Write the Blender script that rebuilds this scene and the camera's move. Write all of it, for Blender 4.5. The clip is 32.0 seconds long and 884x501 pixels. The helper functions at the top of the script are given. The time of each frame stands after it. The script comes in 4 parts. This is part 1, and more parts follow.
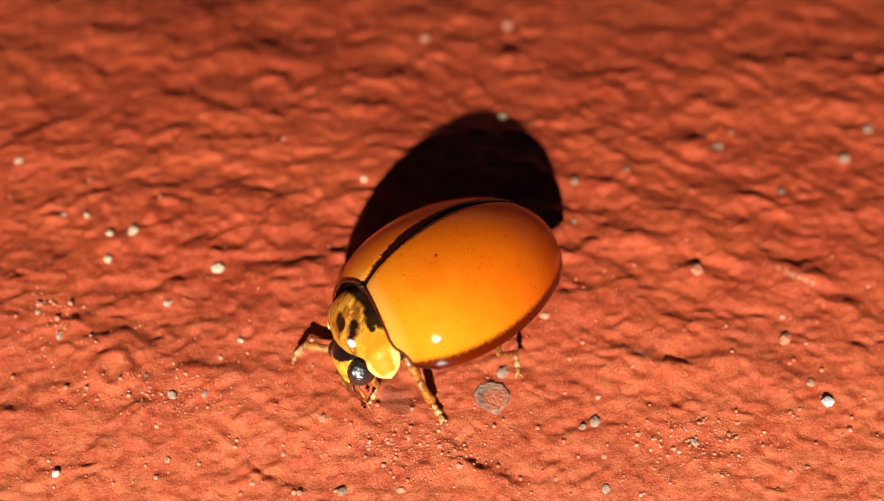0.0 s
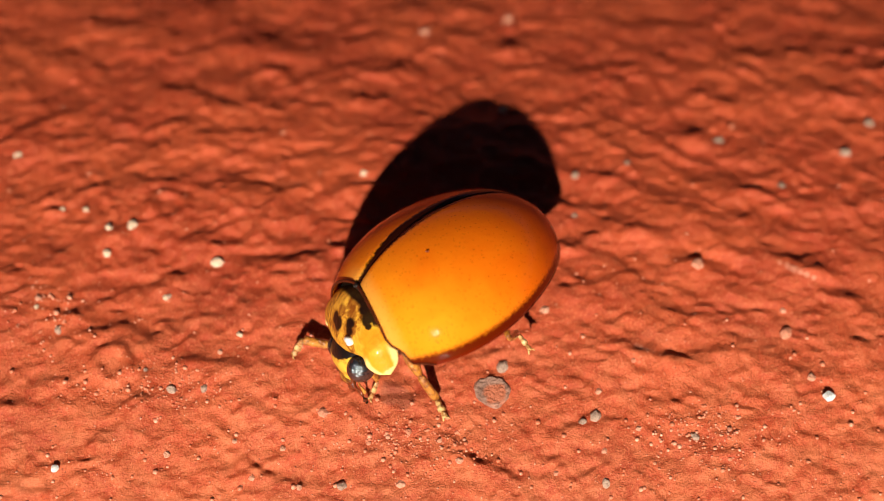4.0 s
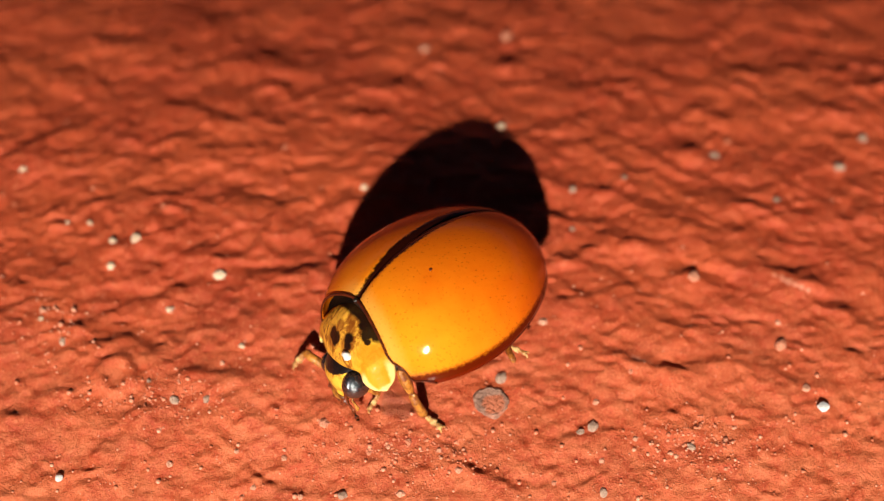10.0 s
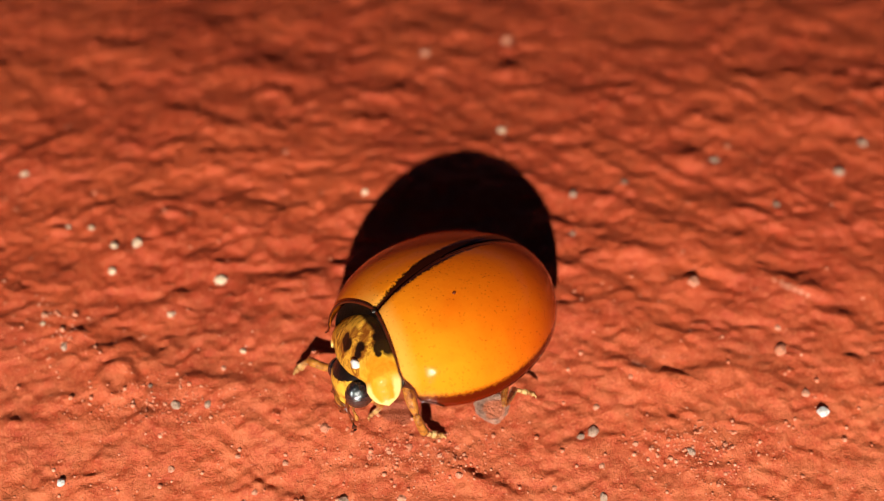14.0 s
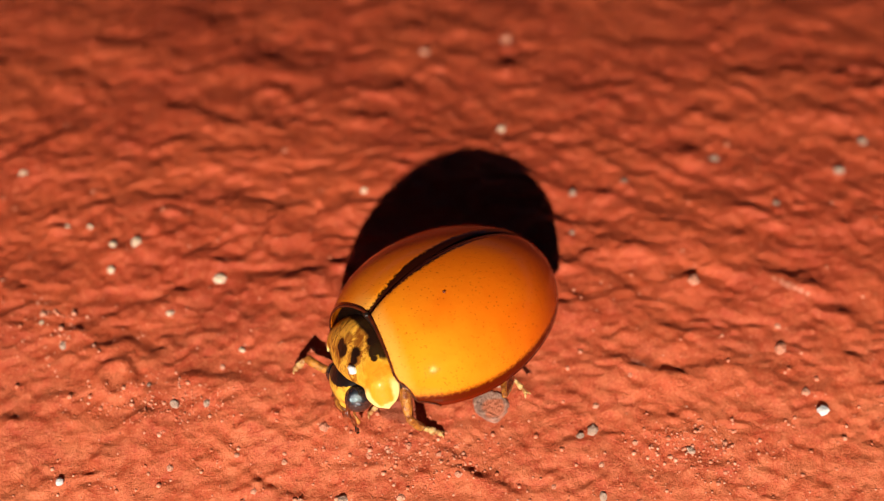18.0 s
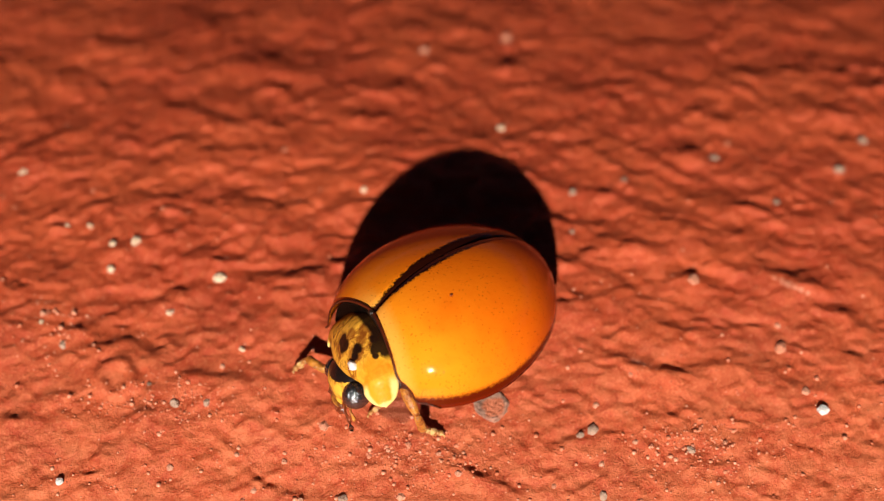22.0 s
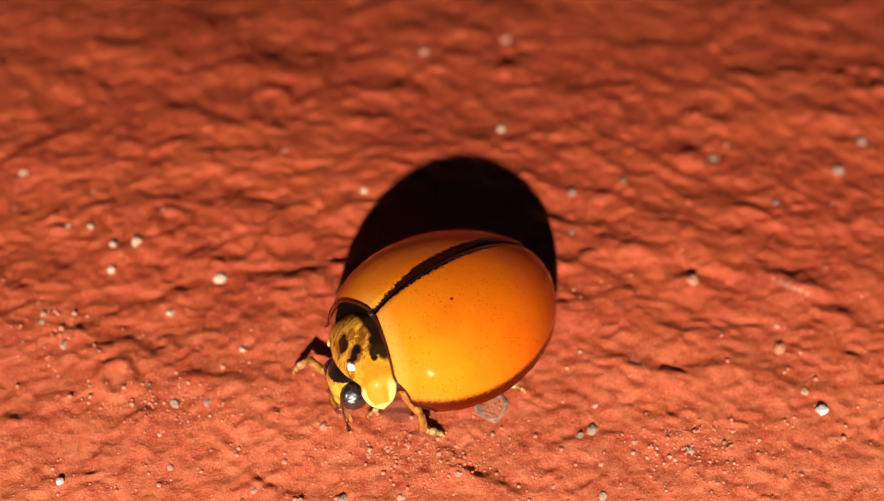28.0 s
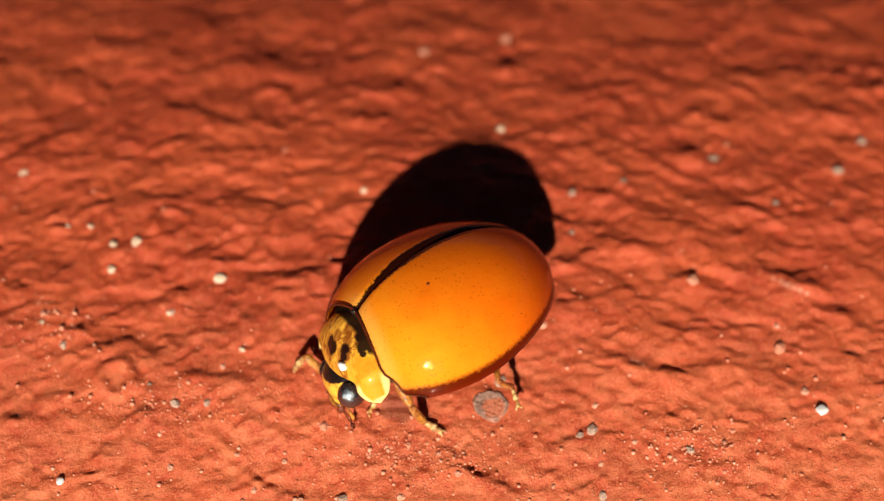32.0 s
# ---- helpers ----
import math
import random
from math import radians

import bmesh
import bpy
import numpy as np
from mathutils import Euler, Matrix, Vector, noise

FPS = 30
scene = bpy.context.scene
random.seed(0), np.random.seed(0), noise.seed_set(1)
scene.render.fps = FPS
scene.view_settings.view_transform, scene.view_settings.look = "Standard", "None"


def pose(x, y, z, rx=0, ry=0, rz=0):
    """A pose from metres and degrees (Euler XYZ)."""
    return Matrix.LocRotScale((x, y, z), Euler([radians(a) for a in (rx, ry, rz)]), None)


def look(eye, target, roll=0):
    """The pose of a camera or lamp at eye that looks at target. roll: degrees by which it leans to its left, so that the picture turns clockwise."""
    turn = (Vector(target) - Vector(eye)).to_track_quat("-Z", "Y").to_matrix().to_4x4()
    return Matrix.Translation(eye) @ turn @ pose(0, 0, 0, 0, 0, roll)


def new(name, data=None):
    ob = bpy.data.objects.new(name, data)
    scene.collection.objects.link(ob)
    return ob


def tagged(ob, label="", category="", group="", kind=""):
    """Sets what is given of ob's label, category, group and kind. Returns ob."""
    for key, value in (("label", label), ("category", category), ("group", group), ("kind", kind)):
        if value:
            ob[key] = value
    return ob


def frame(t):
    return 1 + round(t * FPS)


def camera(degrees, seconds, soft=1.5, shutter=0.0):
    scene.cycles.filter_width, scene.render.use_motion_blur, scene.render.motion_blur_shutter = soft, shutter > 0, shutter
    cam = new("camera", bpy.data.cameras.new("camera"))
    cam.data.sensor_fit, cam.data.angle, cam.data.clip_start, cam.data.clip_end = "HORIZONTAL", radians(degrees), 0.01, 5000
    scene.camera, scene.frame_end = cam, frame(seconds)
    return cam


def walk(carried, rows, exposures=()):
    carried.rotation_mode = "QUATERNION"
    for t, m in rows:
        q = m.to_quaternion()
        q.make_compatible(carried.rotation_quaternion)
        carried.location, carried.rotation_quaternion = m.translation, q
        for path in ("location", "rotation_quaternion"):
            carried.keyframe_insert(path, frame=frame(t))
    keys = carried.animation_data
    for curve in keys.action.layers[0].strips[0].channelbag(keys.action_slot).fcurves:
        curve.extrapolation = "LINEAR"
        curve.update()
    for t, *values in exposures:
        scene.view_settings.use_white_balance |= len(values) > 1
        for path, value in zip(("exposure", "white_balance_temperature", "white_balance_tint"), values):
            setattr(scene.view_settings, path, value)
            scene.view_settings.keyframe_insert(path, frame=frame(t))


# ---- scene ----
# A small orange beetle rocks on a painted concrete floor in low sun. Lengths below are in millimetres and scaled by MM.
MM = 0.001

cam = camera(30, 32.0, soft=0.40)
cam.data.dof.use_dof = True
cam.data.dof.focus_distance = 0.0269
cam.data.dof.aperture_fstop = 72
CAM_ROWS = (
    (0, pose(-0.000012, -0.015043, 0.025126, 29.8060, -0.0250, -0.0111)),
    (0.5, pose(-0.000007, -0.015053, 0.025119, 29.8023, -0.0110, -0.0174)),
    (1, pose(0.000006, -0.015080, 0.025112, 29.8897, 0.0256, -0.0273)),
    (1.5, pose(-0.000001, -0.015022, 0.025113, 29.7247, -0.0019, -0.0102)),
    (2, pose(0.000011, -0.015107, 0.025073, 29.9405, 0.0195, 0.0043)),
    (2.5, pose(-0.000016, -0.015079, 0.025247, 29.9612, -0.0285, -0.0144)),
    (3, pose(-0.000028, -0.015049, 0.025028, 29.7395, -0.0457, -0.0501)),
    (3.5, pose(-0.000004, -0.014992, 0.025029, 29.5875, -0.0061, -0.0129)),
    (5.5, pose(0.000022, -0.015136, 0.025224, 29.8377, 0.0315, 0.0198)),
    (6, pose(0.000005, -0.015115, 0.025244, 29.7615, -0.0018, 0.0025)),
    (6.5, pose(-0.000024, -0.015167, 0.025244, 29.9291, -0.0477, -0.0287)),
    (7, pose(-0.000018, -0.015161, 0.025254, 29.9408, -0.0507, -0.0023)),
    (7.5, pose(0.000000, -0.015147, 0.025312, 29.9219, -0.0061, -0.0072)),
    (8, pose(-0.000008, -0.015188, 0.025236, 30.0050, -0.0255, -0.0161)),
    (8.5, pose(0.000012, -0.015169, 0.025364, 30.0051, 0.0082, 0.0037)),
    (9, pose(-0.000003, -0.015170, 0.025388, 30.0456, -0.0155, -0.0354)),
    (9.5, pose(0.000005, -0.015227, 0.025364, 30.2008, 0.0086, -0.0462)),
    (10, pose(0.000005, -0.015342, 0.025312, 30.3805, -0.0160, -0.0043)),
    (10.5, pose(-0.000002, -0.015055, 0.025174, 29.5896, -0.0142, 0.0102)),
    (11, pose(0.000006, -0.014955, 0.025062, 29.2527, 0.0027, 0.0185)),
    (11.5, pose(0.000016, -0.015052, 0.025003, 29.4648, 0.0209, 0.0178)),
    (12, pose(-0.000028, -0.015146, 0.025167, 29.8277, -0.0555, -0.0079)),
    (12.5, pose(-0.000013, -0.015167, 0.025285, 29.9837, -0.0295, -0.0003)),
    (13, pose(0.000000, -0.015187, 0.025274, 30.0000, -0.0000, 0.0000)),
    (13.5, pose(0.000000, -0.015221, 0.025339, 30.1323, -0.0004, -0.0083)),
    (14, pose(-0.000015, -0.015221, 0.025466, 30.1974, -0.0309, -0.0107)),
    (14.5, pose(-0.000001, -0.015216, 0.025316, 30.1291, -0.0111, -0.0118)),
    (16.5, pose(0.000009, -0.015176, 0.025297, 30.0179, -0.0057, -0.0083)),
    (17, pose(-0.000020, -0.015225, 0.025335, 30.1686, -0.0551, -0.0357)),
    (17.5, pose(-0.000018, -0.015168, 0.025371, 30.0531, -0.0515, -0.0356)),
    (18, pose(0.000017, -0.015228, 0.025408, 30.2197, 0.0187, -0.0207)),
    (18.5, pose(0.000002, -0.015229, 0.025405, 30.2080, -0.0179, -0.0234)),
    (19, pose(0.000004, -0.015202, 0.025397, 30.1107, -0.0116, -0.0303)),
    (19.5, pose(0.000001, -0.015227, 0.025383, 30.1951, -0.0217, -0.0224)),
    (20, pose(0.000008, -0.015215, 0.025413, 30.1709, -0.0096, -0.0217)),
    (20.5, pose(0.000010, -0.015209, 0.025414, 30.1800, -0.0067, -0.0033)),
    (21, pose(0.000001, -0.015215, 0.025415, 30.1993, -0.0185, -0.0236)),
    (21.5, pose(0.000023, -0.015217, 0.025423, 30.1668, 0.0239, -0.0111)),
    (22, pose(0.000001, -0.015193, 0.025414, 30.1274, -0.0134, -0.0263)),
    (22.5, pose(-0.000012, -0.015233, 0.025385, 30.2267, -0.0359, -0.0390)),
    (23, pose(0.000000, -0.015280, 0.025419, 30.3519, -0.0117, -0.0197)),
    (23.5, pose(0.000013, -0.015268, 0.025473, 30.3413, 0.0036, -0.0070)),
    (24, pose(-0.000091, -0.015189, 0.025269, 30.4471, -0.1671, -0.1072)),
    (24.5, pose(-0.000021, -0.015302, 0.025529, 30.3447, -0.0554, -0.0166)),
    (25, pose(-0.000027, -0.015308, 0.025485, 30.3496, -0.0621, -0.0471)),
    (25.5, pose(-0.000023, -0.015255, 0.025523, 30.2449, -0.0655, -0.0323)),
    (27.5, pose(-0.000005, -0.015279, 0.025487, 30.2612, -0.0335, -0.0300)),
    (28, pose(-0.000007, -0.015265, 0.025445, 30.2427, -0.0348, -0.0329)),
    (28.5, pose(-0.000012, -0.015208, 0.025436, 30.0635, -0.0454, -0.0419)),
    (29, pose(0.000000, -0.015227, 0.025406, 30.1137, -0.0216, -0.0247)),
    (29.5, pose(-0.000009, -0.015218, 0.025468, 30.1460, -0.0484, -0.0170)),
    (30, pose(0.000011, -0.015235, 0.025471, 30.1828, -0.0053, -0.0123)),
    (30.5, pose(0.000009, -0.015266, 0.025437, 30.2054, -0.0153, -0.0124)),
    (31, pose(-0.000026, -0.015202, 0.025460, 30.0609, -0.0766, -0.0374)),
    (31.5, pose(-0.000007, -0.015274, 0.025421, 30.2339, -0.0377, -0.0258)),
    (32, pose(-0.000007, -0.015239, 0.025464, 30.1750, -0.0367, -0.0290)),
)
# the camera's own exposure drifts a little
walk(cam, CAM_ROWS, [(t, 0.40 + e, 6500, 12.5 if 16 < t < 26 else 10) for t, e in ((0, 0.14), (1, 0.17), (3, 0.12), (6, 0.11), (7, 0.10), (8, 0.15), (9, 0.04), (11, 0.13), (13, 0.10), (14, 0.02),
                                                (17, -0.07), (19, 0.13), (21, 0.11), (22, 0.02), (24, 0.0), (28, 0.04), (30, 0.13), (32, 0.11))])

# ---- light ----
SUN_EL, SUN_AZ = 35.2, 5.4   # height, and the way the light travels from straight ahead, in degrees
world = bpy.data.worlds.new("sky")
scene.world = world
world.use_nodes = True
sky = world.node_tree.nodes.new("ShaderNodeTexSky")
sky.sky_type, sky.sun_disc = "NISHITA", False
sky.sun_elevation, sky.sun_rotation = radians(SUN_EL), radians(180 + SUN_AZ)
sky.air_density, sky.dust_density, sky.ozone_density, sky.altitude = 0.10, 0.30, 0.0, 2500
back = world.node_tree.nodes["Background"]
back.inputs["Strength"].default_value = 0.03
world.node_tree.links.new(sky.outputs["Color"], back.inputs["Color"])
sun_data = bpy.data.lights.new("sun", "SUN")
sun_data.energy, sun_data.angle, sun_data.color = 5.0, radians(1.0), (1.0, 0.93, 0.82)
sun = new("sun", sun_data)
el, az = radians(SUN_EL), radians(SUN_AZ)
sun.matrix_basis = look((-math.sin(az) * math.cos(el), -math.cos(az) * math.cos(el), math.sin(el)), (0, 0, 0))


# ---- materials ----
class Mat:
    """A node material with short ways to add nodes. Sockets are passed on as values."""

    def __init__(self, name, rough=0.5, metal=0.0, coat=0.0, spec=0.5):
        self.m = bpy.data.materials.new(name)
        self.m.use_nodes = True
        self.t = self.m.node_tree
        self.b = self.t.nodes["Principled BSDF"]
        self.put("Roughness", rough), self.put("Metallic", metal), self.put("Coat Weight", coat)
        self.put("Specular IOR Level", spec)
        self.put("Coat Roughness", 0.08)

    def put(self, key, value):
        self.feed(self.b.inputs[key], value)

    def feed(self, socket, value):
        if isinstance(value, bpy.types.NodeSocket):
            self.t.links.new(value, socket)
        elif hasattr(socket.default_value, "__len__") and not hasattr(value, "__len__"):
            socket.default_value = [value] * len(socket.default_value)
        elif hasattr(value, "__len__") and len(value) == 3 and len(socket.default_value) == 4:
            socket.default_value = (*value, 1)
        else:
            socket.default_value = value

    def mm(self, stretch=(1, 1, 1)):
        """Object coordinates in millimetres, stretched."""
        c = self.t.nodes.new("ShaderNodeTexCoord").outputs["Object"]
        n = self.t.nodes.new("ShaderNodeMapping")
        n.inputs["Scale"].default_value = [1000 * s for s in stretch]
        self.t.links.new(c, n.inputs["Vector"])
        return n.outputs["Vector"]

    def xyz(self, v):
        n = self.t.nodes.new("ShaderNodeSeparateXYZ")
        self.t.links.new(v, n.inputs[0])
        return n.outputs[0], n.outputs[1], n.outputs[2]

    def math(self, op, a, b=0.0, c=0.0):
        n = self.t.nodes.new("ShaderNodeMath")
        n.operation = op
        self.feed(n.inputs[0], a), self.feed(n.inputs[1], b), self.feed(n.inputs[2], c)
        return n.outputs[0]

    def noise(self, v, scale, detail=3.0, rough=0.55, warp=0.0):
        n = self.t.nodes.new("ShaderNodeTexNoise")
        self.feed(n.inputs["Vector"], v), self.feed(n.inputs["Scale"], scale)
        self.feed(n.inputs["Detail"], detail), self.feed(n.inputs["Roughness"], rough), self.feed(n.inputs["Distortion"], warp)
        return n.outputs["Fac"]

    def cells(self, v, scale, rand=1.0):
        n = self.t.nodes.new("ShaderNodeTexVoronoi")
        self.feed(n.inputs["Vector"], v), self.feed(n.inputs["Scale"], scale), self.feed(n.inputs["Randomness"], rand)
        return n.outputs["Distance"]

    def step(self, x, lo, hi):
        """0 below lo, 1 above hi, smooth between (lo may be above hi)."""
        n = self.t.nodes.new("ShaderNodeMapRange")
        n.interpolation_type = "SMOOTHSTEP"
        flip = lo > hi
        self.feed(n.inputs["Value"], x)
        self.feed(n.inputs["From Min"], min(lo, hi)), self.feed(n.inputs["From Max"], max(lo, hi))
        self.feed(n.inputs["To Min"], 1.0 if flip else 0.0), self.feed(n.inputs["To Max"], 0.0 if flip else 1.0)
        return n.outputs["Result"]

    def mix(self, f, a, b):
        n = self.t.nodes.new("ShaderNodeMix")
        n.data_type = "RGBA"
        self.feed(n.inputs["Factor"], f), self.feed(n.inputs[6], a), self.feed(n.inputs[7], b)
        return n.outputs[2]

    def random(self):
        return self.t.nodes.new("ShaderNodeObjectInfo").outputs["Random"]

    def island(self):
        return self.t.nodes.new("ShaderNodeNewGeometry").outputs["Random Per Island"]

    def bump(self, height, depth, strength=1.0, coat=True):
        n = self.t.nodes.new("ShaderNodeBump")
        self.feed(n.inputs["Height"], height), self.feed(n.inputs["Distance"], depth * MM), self.feed(n.inputs["Strength"], strength)
        self.t.links.new(n.outputs["Normal"], self.b.inputs["Normal"])
        if coat:
            self.t.links.new(n.outputs["Normal"], self.b.inputs["Coat Normal"])

    def spots(self, v, *places):
        """1 inside round spots (x, y, z, radius), with ragged edges."""
        total = None
        for x, y, z, r in places:
            n = self.t.nodes.new("ShaderNodeVectorMath")
            n.operation = "DISTANCE"
            self.t.links.new(v, n.inputs[0])
            n.inputs[1].default_value = (x, y, z)
            d = self.math("ADD", n.outputs["Value"], self.math("MULTIPLY", self.math("SUBTRACT", self.noise(v, 8.0, 5.0, 0.7), 0.5), min(0.22, 1.3 * r)))
            s = self.step(d, r * 1.3, r * 0.75)
            total = s if total is None else self.math("MAXIMUM", total, s)
        return total


def paint_material():
    """Brick-red floor paint: mottled, half-matt, with fine grit, pale dust and dark pits."""
    k = Mat("red_floor_paint", rough=0.5, spec=0.26)
    v = k.mm()
    wide, fine = k.noise(v, 0.35, 4.0), k.noise(v, 5.0, 4.0)
    grit = k.noise(v, 24.0, 3.0, 0.75)
    c = k.mix(k.step(wide, 0.3, 0.7), (0.391, 0.044, 0.014), (0.510, 0.078, 0.023))
    c = k.mix(k.math("MULTIPLY", k.step(fine, 0.35, 0.8), 0.5), c, (0.561, 0.102, 0.034))
    c = k.mix(k.math("MULTIPLY", k.step(k.noise(k.mm((0.5, 1.1, 1.0)), 1.4, 4.0, 0.6), 0.47, 0.66), 0.36), c, (0.306, 0.031, 0.012))
    c = k.mix(k.math("MULTIPLY", k.step(k.noise(v, 1.6, 5.0, 0.65), 0.60, 0.74), 0.35), c, (0.221, 0.034, 0.017))
    c = k.mix(k.math("MULTIPLY", k.step(grit, 0.53, 0.66), 0.6), c, (0.646, 0.204, 0.093))
    c = k.mix(k.math("MULTIPLY", k.step(grit, 0.43, 0.31), 0.65), c, (0.204, 0.027, 0.014))
    x, y, z = k.xyz(v)
    dust = k.math("MULTIPLY", k.step(k.math("ADD", y, k.math("MULTIPLY", k.noise(v, 0.6, 4.0), 4.0)), 1.5, -3.0), k.step(k.noise(v, 3.0, 5.0, 0.7), 0.30, 0.70))
    dust = k.math("MULTIPLY", dust, k.step(y, -30.0, -9.0))
    c = k.mix(k.math("MULTIPLY", dust, 0.6), c, (0.739, 0.219, 0.089))
    specks = k.math("MULTIPLY", k.step(k.cells(v, 5.5), 0.10, 0.05), k.step(k.noise(v, 1.1), 0.50, 0.60))
    c = k.mix(k.math("MULTIPLY", specks, 0.8), c, (0.043, 0.012, 0.009))
    c = k.mix(k.math("MULTIPLY", k.spots(v, (-0.83, -3.47, -0.06, 0.22), (-0.63, -3.56, -0.07, 0.18)), 0.55), c, (0.130, 0.034, 0.018))
    pale_streaks = k.spots(v, (5.77, -0.97, -0.03, 0.050), (5.88, -1.02, -0.03, 0.060), (6.00, -1.08, -0.02, 0.070), (6.10, -1.14, -0.02, 0.081), (6.21, -1.19, -0.02, 0.070), (6.32, -1.25, -0.02, 0.060), (6.44, -1.31, -0.01, 0.050), (2.99, -2.53, -0.01, 0.050), (3.08, -2.56, -0.01, 0.060), (3.17, -2.61, -0.01, 0.070), (3.26, -2.65, -0.01, 0.081), (3.36, -2.68, -0.01, 0.070), (3.46, -2.72, -0.01, 0.060), (3.55, -2.76, -0.02, 0.050))
    c = k.mix(k.math("MULTIPLY", pale_streaks, 0.5), c, (0.782, 0.340, 0.212))
    k.put("Base Color", c)
    k.put("Roughness", k.math("MULTIPLY_ADD", fine, 0.3, 0.36))
    k.bump(k.math("ADD", k.math("MULTIPLY", grit, 1.0), fine), 0.030, 0.9)
    return k.m


def elytron_material():
    """Glossy amber wing case: black band along the seam, brown rim, fine pits."""
    k = Mat("amber_wing_case", rough=0.45, coat=0.95, spec=0.05)
    k.put("Coat Roughness", 0.03), k.put("Coat Tint", (0.80, 0.34, 0.08)), k.put("Coat IOR", 1.34)
    v = k.mm()
    x, y, z = k.xyz(v)
    ragged = k.math("MULTIPLY", k.math("SUBTRACT", k.noise(v, 20.0, 4.0, 0.8), 0.5), 0.20)
    # yellow front; low flank painted lighter and top darker, as low sunlight falls
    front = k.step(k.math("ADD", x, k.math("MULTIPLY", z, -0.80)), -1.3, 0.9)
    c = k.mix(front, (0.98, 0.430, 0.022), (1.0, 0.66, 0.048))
    # browner rear: its turn into shade is painted into the colour
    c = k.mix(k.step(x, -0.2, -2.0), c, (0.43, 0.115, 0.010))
    c = k.mix(k.math("MULTIPLY", k.step(k.noise(v, 0.9, 5.0, 0.6, 1.0), 0.45, 0.70), 0.25), c, (0.90, 0.25, 0.010))
    c = k.mix(k.math("MULTIPLY", k.step(k.noise(v, 1.3, 3.0), 0.35, 0.75), 0.25), c, (0.94, 0.28, 0.010))
    # pale front edge, painted out on the right side to keep that shaded
    brow = k.step(k.math("ADD", k.math("SUBTRACT", x, k.math("MULTIPLY", k.math("MAXIMUM", y, 0.0), 0.31)), ragged), 1.10, 1.36)
    c = k.mix(k.math("MULTIPLY", k.math("MULTIPLY", brow, k.step(y, -0.7, -0.1)), 0.85), c, (1.0, 0.90, 0.30))
    edge = k.step(k.math("ABSOLUTE", y), 0.40, 0.10)
    pits = k.math("MULTIPLY", k.step(k.cells(v, 17.0), 0.22, 0.10), k.step(k.math("MULTIPLY_ADD", edge, 0.25, k.noise(v, 5.0)), 0.22, 0.58))
    c = k.mix(k.math("MULTIPLY", pits, 0.75), c, (0.22, 0.045, 0.003))
    c = k.mix(k.math("MULTIPLY", k.spots(v, (0.246, 1.412, 0.950, 0.020), (-0.060, 1.310, 1.039, 0.017), (-0.180, 1.230, 1.093, 0.014)), 0.85), c, (0.12, 0.010, 0.002))
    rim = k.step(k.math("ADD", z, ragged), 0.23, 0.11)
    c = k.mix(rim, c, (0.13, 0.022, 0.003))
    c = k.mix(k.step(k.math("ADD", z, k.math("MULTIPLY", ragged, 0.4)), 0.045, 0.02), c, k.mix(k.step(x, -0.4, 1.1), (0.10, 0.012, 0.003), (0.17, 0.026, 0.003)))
    half = k.math("MULTIPLY", k.step(x, 1.45, 0.2), 0.10)
    seam = k.math("ADD", k.math("SUBTRACT", k.math("ABSOLUTE", y), half), ragged)
    band = k.step(seam, 0.075, 0.035)
    c = k.mix(band, c, (0.022, 0.006, 0.004))
    k.put("Coat Weight", k.math("MULTIPLY_ADD", band, -0.15, 0.9))
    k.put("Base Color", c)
    k.bump(k.math("ADD", k.math("MULTIPLY", pits, -0.07), k.math("ADD", k.math("MULTIPLY", k.noise(v, 2.0, 2.0, 0.5), 0.7), k.math("MULTIPLY", k.noise(v, 16.0, 3.0, 0.7), 0.18))), 0.03, 0.5)
    return k.m


